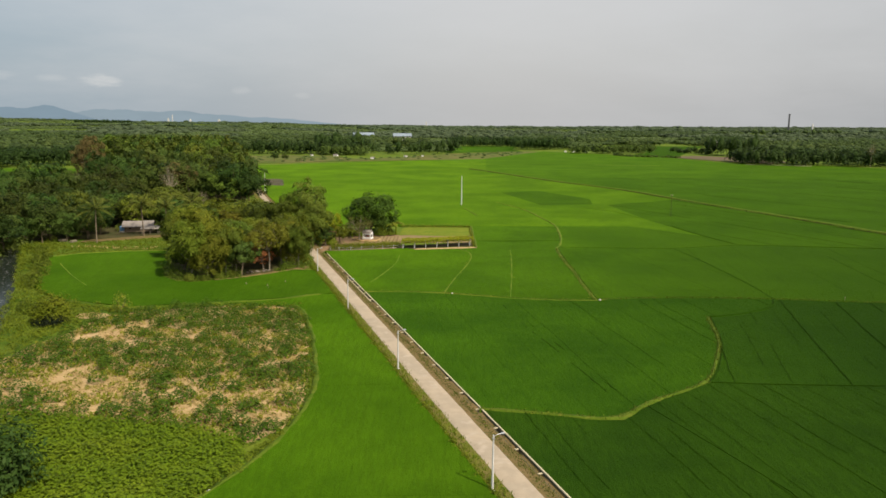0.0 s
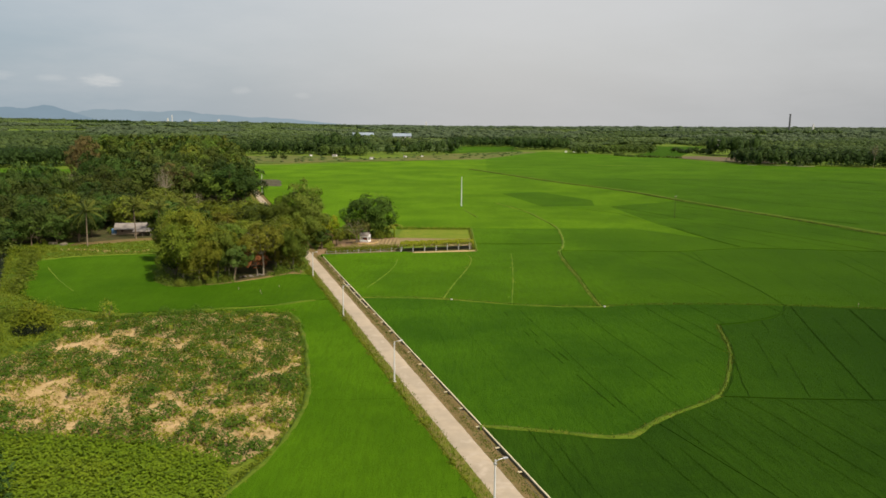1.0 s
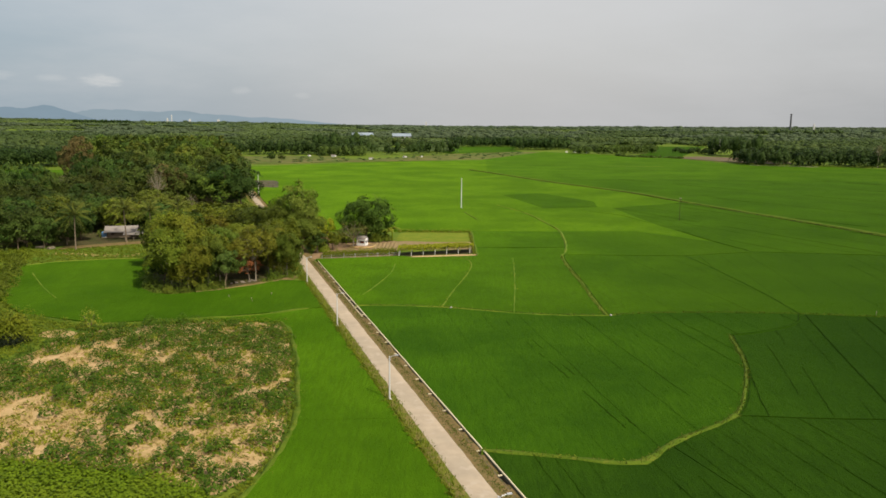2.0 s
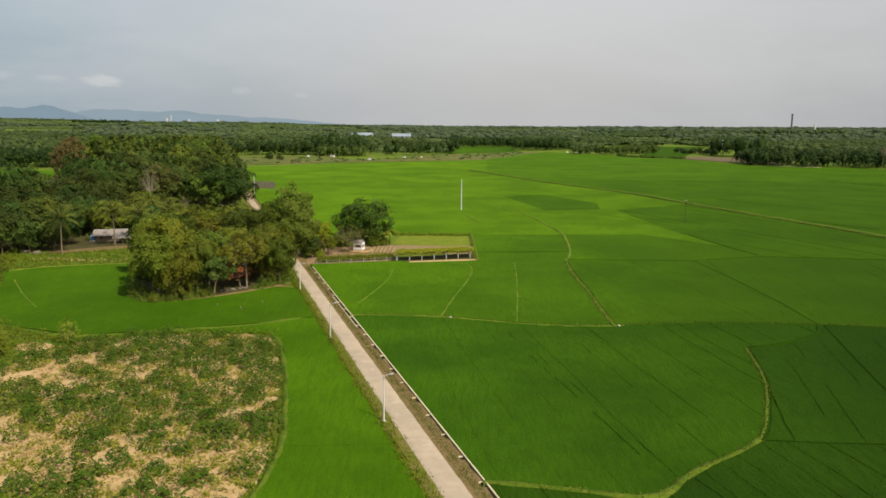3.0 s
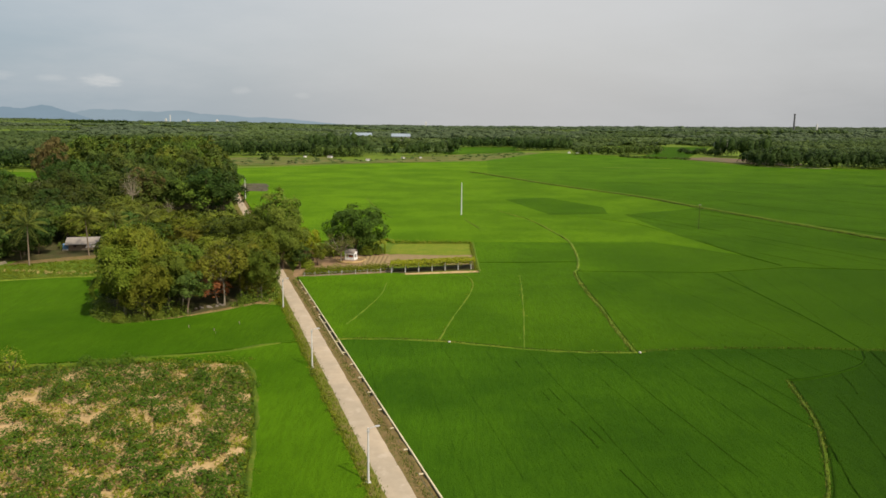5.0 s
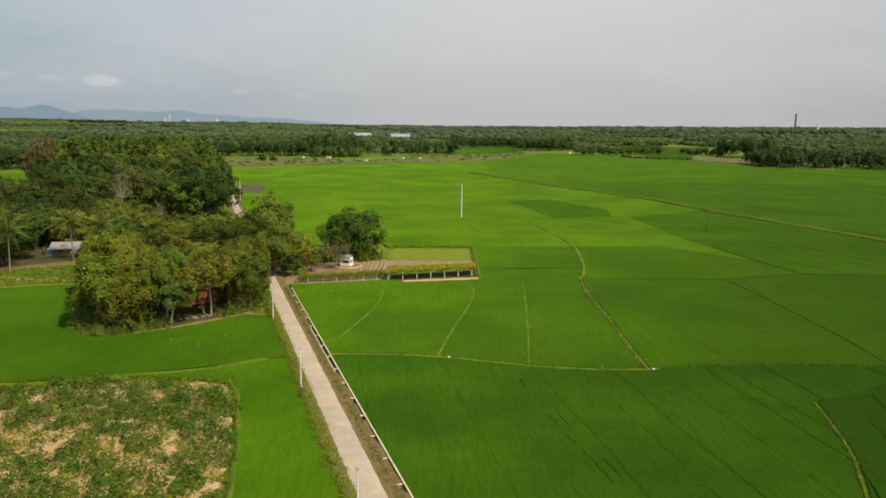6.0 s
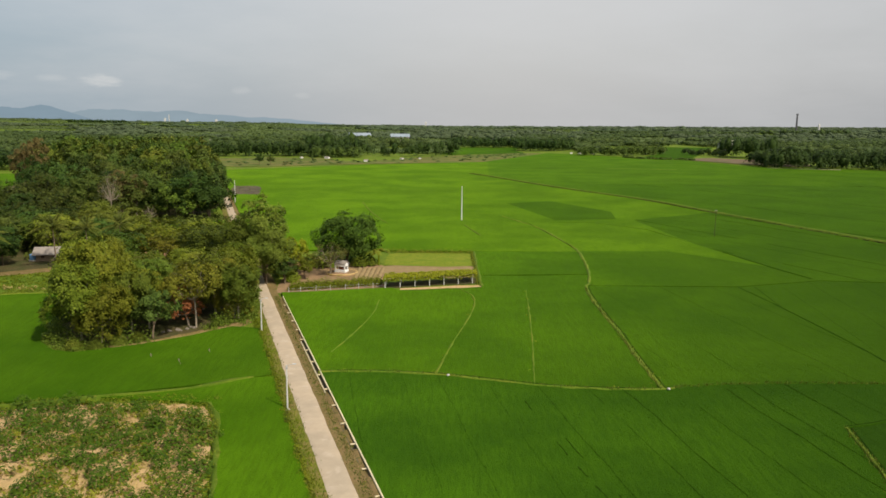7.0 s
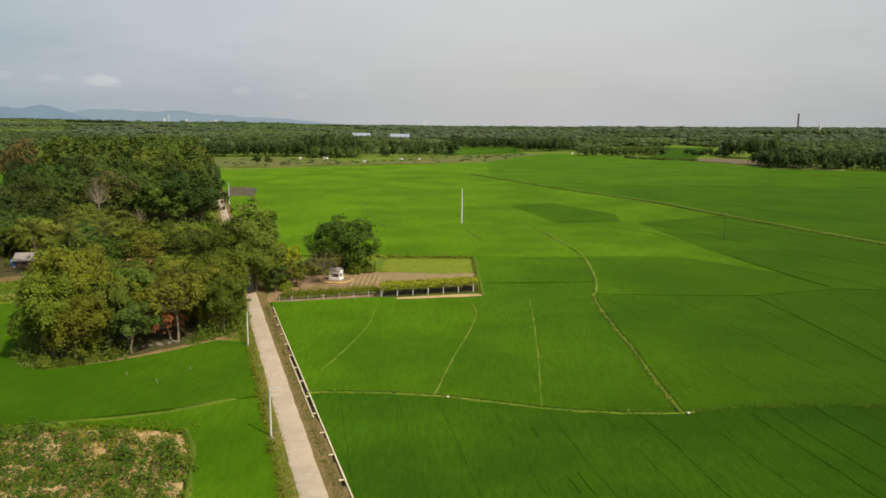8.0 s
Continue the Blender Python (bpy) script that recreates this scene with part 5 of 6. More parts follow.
stuff("dry_litter", clump_leaves(dry, 13, 0.42, 0.3, rng), LEAF_STRAW, "dry straw-coloured weeds on sand", "dry grass")

LUSH = [(-64, 83), (-50, 82), (-38, 80.5), (-28, 79), (-20.8, 75), (-19.4, 70), (-22.2, 62), (-27, 54), (-64, 54)]
pts, _ = scatter(LUSH, 0.55, 7)
spots = [(x, y, 0.75 + 0.35 * noise.noise((x * 0.3, y * 0.3, 1.0)) + rng.uniform(-0.1, 0.15), rng.uniform(0.4, 0.62)) for x, y in pts]
stuff("bean_crop", clump_leaves(spots, 15, 0.4, 0.6, rng, 0.8, 0.1, 0.25, 2.2), LEAF_BEAN, "dense bright green low crop beside the cassava", "crop")

WILD = [(-57.5, 131), (-61, 112), (-63, 96), (-64, 56), (-78, 56), (-73, 112), (-80, 133), (-87, 150), (-100, 174), (-113, 199), (-104, 201), (-97, 185), (-93, 171), (-84, 151), (-72, 137.5)]
pts, _ = scatter(WILD, 1.3, 8, 0.85)
spots = [(x, y, rng.uniform(0.5, 1.3) * (1 + 3.0 * max(0, noise.noise((x * 0.15, y * 0.15, 2.0)))), rng.uniform(0.7, 1.3)) for x, y in pts]
stuff("wild_scrub", clump_leaves(spots, 42, 0.38, 0.4, rng), LEAF_BANK, "rank yellow-green scrub on the river bank", "scrub")
bank_pts, _ = scatter([(-80, 143), (-85, 150), (-101, 184), (-108, 193), (-103, 194), (-95, 178), (-83, 154)], 1.9, 9, 0.9)
spots = [(x, y, rng.uniform(1.2, 2.6), rng.uniform(1.0, 1.7)) for x, y in bank_pts]
stuff("bank_bushes", clump_leaves(spots, 110, 0.45, 0.5, rng), LEAF_MID, "green bushes hanging over the river", "bushes")
house_pts, _ = scatter([(-112, 203), (-104, 194), (-96, 180.5), (-90, 186), (-80, 190), (-69.5, 191.5), (-70, 205), (-80, 214.5), (-92, 207.5), (-101, 203)], 1.15, 10, 0.85)
stuff("yard_weeds", clump_leaves([(x, y, rng.uniform(0.2, 0.7), rng.uniform(0.5, 1.0)) for x, y in house_pts], 24, 0.36, 0.4, rng), LEAF_BANK, "yellow-green weeds before the farmhouse", "weeds")
spots = [(x + rng.normal(0, 0.5), y + rng.normal(0, 0.6), rng.uniform(0.5, 0.8), rng.uniform(0.3, 0.7)) for x, y in smooth_line([(-97.5, 196.2), (-92.8, 197), (-88, 195), (-83, 194.4), (-78, 194.7), (-75, 196.5)], 1.0) for _ in (0, 1) if rng.uniform() < 0.7]
stuff("straw_litter", clump_leaves(spots, 16, 0.42, 0.3, rng), LEAF_STRAW, "pale cut straw lying in the weedy strip", "straw")

floor_spots = []
for poly, gap, seed in ((GROVE_LEFT, 3.6, 51), (GROVE_BANK, 3.0, 52), (GROVE_MID, 3.6, 53), ([(-71, 296), (-80, 289), (-98, 284), (-104, 278), (-118, 288), (-96, 300), (-76, 306)], 2.8, 54)):
    pts, _ = scatter(poly, gap, seed, 0.85)
    floor_spots += [(x, y, rng.uniform(1.5, 4.2), rng.uniform(1.4, 2.6)) for x, y in pts if not any(math.dist((x, y), c) < r * 0.8 for c, r in KEEP_OPEN)]
stuff("grove_understory", clump_leaves(floor_spots, 45, 0.95, 0.55, rng), LEAF_DARK, "dense dark undergrowth between the grove trees", "undergrowth")

# undergrowth along the foot of the tree clump
EDGE = smooth_line([(-62, 166), (-60.2, 161), (-57.5, 156.6), (-52, 153.6), (-44.5, 157.2), (-39, 162.3), (-34, 167.5), (-31.5, 171.5), (-33.5, 182), (-36.5, 193)], 0.9)
spots = [(x + rng.normal(0, 0.5), y + abs(rng.normal(0.8, 0.8)), rng.uniform(0.5, 2.0), rng.uniform(0.6, 1.2)) for x, y in EDGE for _ in (0, 1)
         if not -43.5 < x < -37.5]
spots += [(x + rng.normal(0.4, 0.5), y + 1.2 + abs(rng.normal(1.0, 1.0)), rng.uniform(2.0, 5.0), rng.uniform(0.9, 1.7)) for x, y in EDGE if y < 170 and not -43.8 < x < -37]
stuff("undergrowth", clump_leaves(spots, 60, 0.36, 0.5, rng), LEAF_CLUMP, "green undergrowth at the foot of the clump", "bushes")
v, q = strip([p for p in EDGE if p[1] < 172 and p[0] > -48], [-0.9, -0.3, 0.3, 0.9], [0.1, 0.42, 0.4, 0.0], 0.18, 31)
tagged(new("earth_bank", mesh_of("earth_bank", v, q, VERGE, True)), "bare earth bank between rice and trees", "bank", kind="structure")


def boulder(seed, size):
    r = np.random.default_rng(seed)
    bm = bmesh.new()
    bmesh.ops.create_icosphere(bm, subdivisions=2, radius=1)
    for p in bm.verts:
        p.co *= 0.8 + 0.35 * noise.noise(p.co * 1.3 + Vector((seed * 3.1, 0, 0)))
        p.co = Vector((p.co.x * size * r.uniform(0.95, 1.05), p.co.y * size * 0.8, p.co.z * size * 0.6))
    return bm


for k, (x, y, s) in enumerate(((-41.2, 165.3, 0.6), (-40.1, 166.2, 0.5), (-42.4, 164.6, 0.55), (-39.2, 166.9, 0.45), (-44, 158.8, 0.45), (-41.7, 166.0, 0.4), (-42.9, 165.4, 0.35), (-40.7, 165.0, 0.3), (-43.3, 164.2, 0.4), (-39.8, 167.3, 0.5),
                               (-20.9, 63.5, 0.35), (29.9, 138.6, 0.28), (2.1, 143.2, 0.25))):
    ob = part("rock", boulder(k, s), STONE if k < 10 else CONCRETE, None)
    tagged(ob, "rough grey rubble stone at the clump's edge" if k < 10 else "pale stone on the field dike", "rock", "loose rocks")
    ob.matrix_basis = pose(x, y, 0.12 if k < 10 else 0.62 if k > 10 else 0.3, 0, 0, k * 77)

# bushes by the cassava plot
BUSH = mesh_of("foliage", *clump_leaves([(0, 0, 3.0, 2.3)] * 1, 1500, 0.42, 0.55, np.random.default_rng(3)), LEAF_MID)
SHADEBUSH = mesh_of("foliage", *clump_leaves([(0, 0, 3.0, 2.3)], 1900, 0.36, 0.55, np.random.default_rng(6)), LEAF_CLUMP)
TOPBUSH = mesh_of("foliage", *clump_leaves([(0, 1.0, 5.0, 2.6), (1.2, 1.2, 4.2, 2.0), (-1.3, 1.3, 4.0, 2.0)], 1100, 0.4, 0.55, np.random.default_rng(9), 0.8), LEAF_BANK)
# mound of near-black leaves, its colour standing in for shade inside the bush
HOLLOW = mesh_of("hollow", *clump_leaves([(0, -0.2, 2.2, 2.2), (1.2, 0.0, 1.9, 1.7), (-1.2, 0.0, 1.8, 1.7)], 800, 0.34, 0.5, np.random.default_rng(12), 0.6), LEAF_SHADE)
AIRBUSH = mesh_of("foliage", *clump_leaves([(0, 0, 3.2, 1.6)], 420, 0.34, 0.4, np.random.default_rng(4)), LEAF_WARM)
DARKBUSH = mesh_of("foliage", *clump_leaves([(0, 0, 6.0, 3.2), (0.5, 0.3, 4, 2.6)], 1500, 0.5, 0.4, np.random.default_rng(5)), LEAF_DARK)


def bush(name, mesh, label, x, y, size=1.0):
    root = new(name)
    tagged(root, label, "bush")
    under(new("foliage", mesh), root)
    pieces = [tube([(0, 0, -0.2), (0.25 * math.cos(a), 0.25 * math.sin(a), 0.9), (0.9 * math.cos(a), 0.9 * math.sin(a), 2.0)], [0.07, 0.05, 0.02], 5) for a in (0.3, 1.9, 3.4, 5.0)]
    under(new("stems", mesh_of("stems", *joined(pieces), BARK)), root)
    root.matrix_basis = stand(x, y, 0, x * 31 % 360, size)
    return root


hollow = bush("hollow_bush", TOPBUSH, "green bush over a dark shaded hollow", -64.3, 120.5, 1.0)
under(new("hollow", HOLLOW), hollow)
hollow.matrix_basis = stand(-64.3, 120.0, 0, 20)
for x, y, k in ((-49.8, 154.6, 0.55), (-47.2, 156.6, 0.6), (-45.0, 158.4, 0.6), (-53.0, 154.8, 0.6), (-35.6, 167.6, 0.55)):
    bush("round_bush", SHADEBUSH, "dark bush at the foot of the clump", x, y, k)
bush("airy_bush", AIRBUSH, "sparse upright bush at the plot's corner", -56.2, 128.6, 1.2)
bush("dry_bush", DARKBUSH, "tall olive-green bush in the low crop", -40.0, 64.0, 1.3)
bush("round_bush", BUSH, "green bush on the river bank", -72.5, 128, 0.8)
for x, y, k in ((-18.2, 221.2, 0.9), (-27.5, 219.5, 0.9), (-15.6, 222.5, 0.75), (-30.5, 203.8, 0.8), (-33.5, 209.5, 0.9), (-24.5, 219.8, 0.8)):
    bush("round_bush", BUSH, "leafy bush under the garden trees", x, y, k)
spots = [(x - 1.3 + rng.normal(0, 0.3), y - 0.4 + rng.normal(0, 0.3), rng.uniform(0.6, 0.9), rng.uniform(0.35, 0.7)) for x, y, _ in along(BANK, 20, 0.2, 0, rng, 600)]
stuff("bank_weeds", clump_leaves(spots, 12, 0.7, 0.5, rng), LEAF_DARK, "dark rank weeds along the irrigation bank", "weeds")
patch("bare_sand", [(-63.2, 124.6), (-58.0, 123.6), (-56.5, 126.2), (-60.5, 128.6), (-63, 127.4)], 0.07, SAND, "bare sandy patch at the plot's corner", "soil")


# ---- blades: rice tips, dike and verge grass ----
def blades(points, low, high, wide, rng):
    """Single upright blades at rows of x, y, z."""
    p = np.asarray(points, float)
    n = len(p)
    a = rng.uniform(0, 2 * math.pi, n)
    side = np.c_[np.cos(a), np.sin(a), np.zeros(n)] * wide * rng.uniform(0.7, 1.3, (n, 1))
    tip = np.c_[rng.normal(0, 0.12, (n, 2)), rng.uniform(low, high, n)]
    v = np.stack([p - side * 0.4, p + side * 0.4, p + tip * 0.6 + side * 0.5, p + tip], 1).reshape(-1, 3)
    return v, np.arange(4 * n, dtype=np.int32).reshape(-1, 4)


rng = np.random.default_rng(21)
for ob in [o for o in scene.objects if o.name.startswith("rice_field")]:
    tops = [f for f in ob.data.polygons if f.normal.z > 0.9 and f.center.y < 175 and abs(f.center.x) < 95]
    if not tops:
        continue
    pts = []
    for f in tops:
        c = [ob.data.vertices[i].co for i in f.vertices]
        for n in range(int(f.area * 5.0 + rng.uniform())):
            r1, r2 = math.sqrt(rng.uniform()), rng.uniform()
            q = c[0] * (1 - r1) + c[1] * (r1 * (1 - r2)) + c[2] * (r1 * r2)
            if 58 < q.y < 150 and abs(q.x) < 0.62 * q.y + 4:
                pts.append((q.x, q.y, q.z - 0.08))
    if pts:
        tips = new("rice_tips", mesh_of("rice_tips", *blades(pts, 0.13, 0.24, 0.07, rng), BLADE_FRESH if ob.data.materials[0] in (RICE_LEFT, RICE_SHORE, RICE_MID, RICE_CANAL) else BLADE))
        tagged(tips, "upright rice leaf tips", kind="stuff")
        under(tips, ob)


grass = np.concatenate([along(line, 26, 0.24, 0.5, rng) for line in (DIKE_A, DIKE_C, DIKE_D)])
spots = [(x, y, rng.uniform(0.55, 0.95), rng.uniform(0.2, 0.5)) for line, per in ((DIKE_A[:fork + 1], 2.6), (DIKE_A[fork:], 0.7), (DIKE_D, 1.6), ([p for p in DIKE_C if p[0] < 30], 1.2), (DIKE_E, 0.6), (DIKE_F, 0.9)) for x, y, _ in along(line, per, 0.28, 0, rng)]
stuff("dike_weeds", clump_leaves(spots, 22, 0.26, 0.4, rng), LEAF_WEED, "yellow-green weeds on the grassy dikes", "weeds")
stuff("dike_tussocks", blades(grass, 0.15, 0.4, 0.1, rng), STRAW, "yellowish grass tussocks on the dikes", "grass")
edge_l = [by_road(-2.85, y) for y in np.arange(58, 200, 1.0)]
spots = [(x, y, rng.uniform(0.3, 0.9), rng.uniform(0.25, 0.55)) for x, y, _ in along(edge_l, 4.0, 0.22, 0, rng)]
stuff("verge_weeds", clump_leaves(spots, 28, 0.26, 0.4, rng), LEAF_WEED, "yellow-green weeds along the road verge", "weeds")
spots = [(x, y, rng.uniform(0.5, 0.9), rng.uniform(0.4, 0.7)) for x, y, _ in along(edge_l, 0.3, 0.25, 0, rng)]
stuff("verge_bushes", clump_leaves(spots, 60, 0.3, 0.5, rng), LEAF_MID, "low leafy bushes scattered on the road verge", "bushes")
edge_i = [by_road(-1.95, y) for y in np.arange(58, 200, 1.0)]
stuff("verge_grass", blades(np.concatenate([along(edge_l, 60, 0.35, 0.12, rng), along(edge_i, 25, 0.35, 0.22, rng)]), 0.15, 0.45, 0.09, rng), LEAF_WEED, "rough grass on the road verge", "grass")
edge_r = [by_road(2.05, y) for y in np.arange(58, 190, 1.0)]
stuff("verge_straw", blades(along(edge_r, 35, 0.3, 0.25, rng), 0.08, 0.25, 0.08, rng), STRAW, "dry brown grass beside the canal", "grass")
spots = [(x, y, rng.uniform(0.3, 0.45), rng.uniform(0.15, 0.35)) for x, y, _ in along(edge_r, 1.3, 0.3, 0, rng)]
stuff("canal_weeds", clump_leaves(spots, 24, 0.2, 0.4, rng), LEAF_WEED, "low green weeds beside the canal", "weeds")
spots = [(x, y, rng.uniform(0.4, 0.75), rng.uniform(0.3, 0.6)) for x, y, _ in np.concatenate([along([(x - 0.6, y) for x, y in CASSAVA_EDGE], 8.0, 0.5, 0, rng), along(smooth_line([(-26, 134), (-36, 134.2), (-50, 132.2), (-57, 128.5)]), 11.0, 0.7, 0, rng)])]
stuff("margin_weeds", clump_leaves(spots, 28, 0.28, 0.4, rng), LEAF_WEED, "yellow-green weeds on the plot margin", "weeds")

# ---- garden at the road bend ----
patch("garden_yard", [(-31.5, 192.8), (-27, 192.6), (-12, 197.2), (-11.5, 206), (-12.5, 222), (-20, 226), (-29, 222), (-33, 208)], 0.05, YARD, "bare reddish earth of the garden yard", "yard")
patch("garden_grass", [(-12.5, 222.5), (8.2, 223), (8.6, 239.5), (-11, 239.5)], 0.12, LAWN, "mown yellow-green garden grass", "grass")
patch("garden_soil", [(-11.5, 209), (7.6, 209.5), (8.0, 222.4), (-12.4, 222)], 0.08, TILLED, "bare tan soil strip in the garden", "soil")
# dark ground colour puts the trellis's shade onto the soil
patch("trellis_shade", [(-9.8, 197.9), (-1, 200.6), (8.2, 203.3), (8.2, 209), (-1, 206), (-9.8, 203.4)], 0.1, LITTER_SHADE, "soil under the trellis, darkened as shade", "soil")
patch("garden_lip", [(-7.2, 194.5), (9.2, 198.2), (9.0, 199.9), (-7.2, 196.2)], 0.5, SAND, "pale earthen lip below the trellis", "soil")
for k in range(6):
    x = -17.8 + k * 1.05
    v, q = strip([(x, 205 + t) for t in np.arange(0, 15, 1.0)], [-0.5, -0.2, 0.2, 0.5], [0.04, 0.28, 0.28, 0.04], 0.04, 60 + k)
    ob = new("planting_ridge", mesh_of("planting_ridge", v, q, TILLED, True))
    tagged(ob, "straight tilled ridge of brown soil", "soil ridge", "tilled ridges in the garden")
spots = [(x, 194.9 + 0.33 * (x + 29) + dy + rng.normal(0, 0.25), rng.uniform(1.2, 2.1), rng.uniform(0.45, 0.8)) for x in np.arange(-29.3, -11.5, 0.4) for dy in (0, 0.9, 1.8, 2.7)]
stuff("garden_crop", clump_leaves(spots, 45, 0.4, 0.35, rng), LEAF_WEED, "row of light green garden plants behind the fence", "crop")
spots = [(x + rng.normal(0, 0.2), 240.3 + rng.normal(0, 0.3), rng.uniform(0.8, 1.5), rng.uniform(0.5, 0.9)) for x in np.arange(-13, 9.2, 0.6)]
spots += [(8.9 + rng.normal(0, 0.2), y, rng.uniform(0.4, 0.9), rng.uniform(0.4, 0.6)) for y in np.arange(199, 240, 0.8)]
stuff("garden_hedge", clump_leaves(spots, 40, 0.36, 0.5, rng), LEAF_MID, "low green hedge round the garden plot", "hedge")

post_bm = tube_bm([(0, 0, -0.2), (0, 0, 0.6), (0, 0, 1.15)], [0.055, 0.05, 0.045], 8)
fence = new("garden_fence")
tagged(fence, "low fence of white concrete posts round the garden", "fence")
first_post = part("fence_post", post_bm, CONCRETE, fence)
for k, x in enumerate((-29.0, -26.8, -23.9, -21.2, -18.3, -15.7, -12.9, -10.6)):
    ob = first_post if k == 0 else under(new("fence_post", first_post.data), fence)
    ob.location = (x, 192.7 + 0.33 * (x + 29), 0.1)
for h in (0.45, 0.95):
    part("wire", tube_bm([(-29.0, 192.7, h), (-19.8, 195.73, h - 0.03), (-10.6, 198.77, h)], [0.012] * 3, 4), METAL, fence)

trellis = new("vine_trellis")
tagged(trellis, "low wooden trellis roofed with yellow-green vines", "trellis")
leg = part("post", tube_bm([(0, 0, -0.2), (0, 0, 1.0), (0, 0, 1.95)], [0.1, 0.09, 0.09], 6), POLE, trellis)
k = 0
for x in np.arange(-10.4, 8.3, 3.0):
    for y in (201.2, 203.4, 205.6):
        ob = leg if k == 0 else under(new("post", leg.data), trellis)
        ob.location = (x, y + 0.3 * x, 0.05)
        k += 1
for y in (201.2, 203.4, 205.6):
    part("rail", tube_bm([(-10.6, y - 3.18, 1.95), (-1, y - 0.3, 1.9), (8.4, y + 2.52, 1.95)], [0.05] * 3, 6), PALEBARK, trellis)
vine = np.c_[rng.uniform(-10.8, 8.6, 9000), rng.uniform(200.9, 206.2, 9000), 1.95 + rng.normal(0, 0.16, 9000)]
vine[:, 2] += [0.35 * noise.noise((x * 0.7, y * 0.7, 3.0)) for x, y in vine[:, :2]]
hang = np.c_[rng.uniform(-10.8, 8.6, 700), 201.0 + rng.normal(0, 0.12, 700), 1.95 - np.abs(rng.normal(0, 0.28, 700))]
both = np.concatenate([vine, hang])
both[:, 1] += 0.3 * both[:, 0]
up = np.tile(np.array([[0.0, -0.2, 1.0]]), (len(both), 1))
under(new("vine", mesh_of("vine", *leaves(both, up, 0.34, 0.75, rng), LEAF_YELLOW)), trellis)


def gable(w, d, h, over, rise_by, thick=0.08):
    """The two slopes of a gabled roof over a plan w by d, as one bmesh."""
    bm = bmesh.new()
    for s in (-1, 1):
        low = (h - over * rise_by / (d / 2))
        p = [(-w / 2 - over, s * (d / 2 + over), low), (w / 2 + over, s * (d / 2 + over), low), (w / 2 + over, 0, h + rise_by), (-w / 2 - over, 0, h + rise_by)]
        a = [bm.verts.new(q) for q in p]
        b = [bm.verts.new((x, y, z + thick)) for x, y, z in p]
        for k in range(4):
            bm.faces.new((a[k], a[(k + 1) % 4], b[(k + 1) % 4], b[k]))
        bm.faces.new(a[::-1]), bm.faces.new(b)
    bmesh.ops.recalc_face_normals(bm, faces=bm.faces)
    return bm


def house(name, label, w, d, h, up, walls, roof, category="house", over=0.5):
    root = new(name)
    tagged(root, label, category)
    t = 0.12
    front = boxes(((-w / 2, -d / 2, 0), (-w * 0.08, -d / 2 + t, h)), ((w * 0.08, -d / 2, 0), (w / 2, -d / 2 + t, h)), ((-w * 0.08, -d / 2, h * 0.72), (w * 0.08, -d / 2 + t, h)))
    part("front_wall", front, walls, root)
    part("back_wall", boxes(((-w / 2, d / 2 - t, 0), (w / 2, d / 2, h))), walls, root)
    for s in (-1, 1):
        bm = boxes(((s * w / 2 - t / 2, -d / 2 + t, 0), (s * w / 2 + t / 2, d / 2 - t, h)))
        a = [bm.verts.new((s * w / 2, y, z)) for y, z in ((-d / 2, h), (d / 2, h), (0, h + up * 0.97))]
        bm.faces.new(a)
        part("side_wall", bm, walls, root)
    part("roof", gable(w, d, h, over, up), roof, root)
    part("door", boxes(((-w * 0.075, -d / 2 + 0.04, 0), (w * 0.075, -d / 2 + 0.09, h * 0.71))), WOOD, root)
    for s in (-0.3, 0.3):
        win = part("window", boxes(((s * w - 0.45, -d / 2 - 0.03, h * 0.4), (s * w + 0.45, -d / 2 + 0.02, h * 0.75)), bevel=0.01), WOOD, root)
        part("pane", boxes(((s * w - 0.36, -d / 2 - 0.045, h * 0.44), (s * w + 0.36, -d / 2 - 0.028, h * 0.71))), DARK, win)
    return root


house("farmhouse", "low farmhouse with a long grey fibre-cement roof", 7.4, 5.0, 2.0, 1.1, WOOD, ROOF, over=0.8).matrix_basis = pose(-92.4, 227.2, 0, 0, 0, 14)
house("farmhouse", "small house with a rusty sheet roof behind trees", 7.0, 5.0, 2.4, 1.2, WOOD, RUST).matrix_basis = pose(-66.0, 217.5, 0, 0, 0, 10)
house("farmhouse", "small white-walled house with a grey roof behind trees", 5.0, 4.0, 2.4, 1.0, WHITE, ROOF).matrix_basis = pose(-52, 224, 0, 0, 0, 20)
house("shed", "little shed with a pale blue roof under trees", 4.0, 3.0, 2.2, 0.7, WOOD, BLUEROOF, "shed").matrix_basis = pose(-117, 222, 0.0, 0, 0, 20)
house("shed", "dark open shed beside the garden trees", 4.2, 3.0, 1.9, 0.6, DARK, RUST, "shed").matrix_basis = pose(-32.5, 213, 0, 0, 0, 8)
patch("house_yard", [(-100, 203.5), (-93, 207), (-84, 213.5), (-76, 217), (-78, 222), (-92, 219), (-100, 209)], 0.04, VERGE, "trodden earth path before the farmhouse", "yard")

# dark patch paints the yard trees' shade over the bright grass
patch("yard_litter", [(-107, 208), (-97, 210.5), (-88, 217), (-78, 223), (-80, 233), (-92, 240), (-104, 234), (-110, 220)], 0.07, LITTER_SHADE, "yard ground darkened as shade of the trees", "leaf litter", 5)

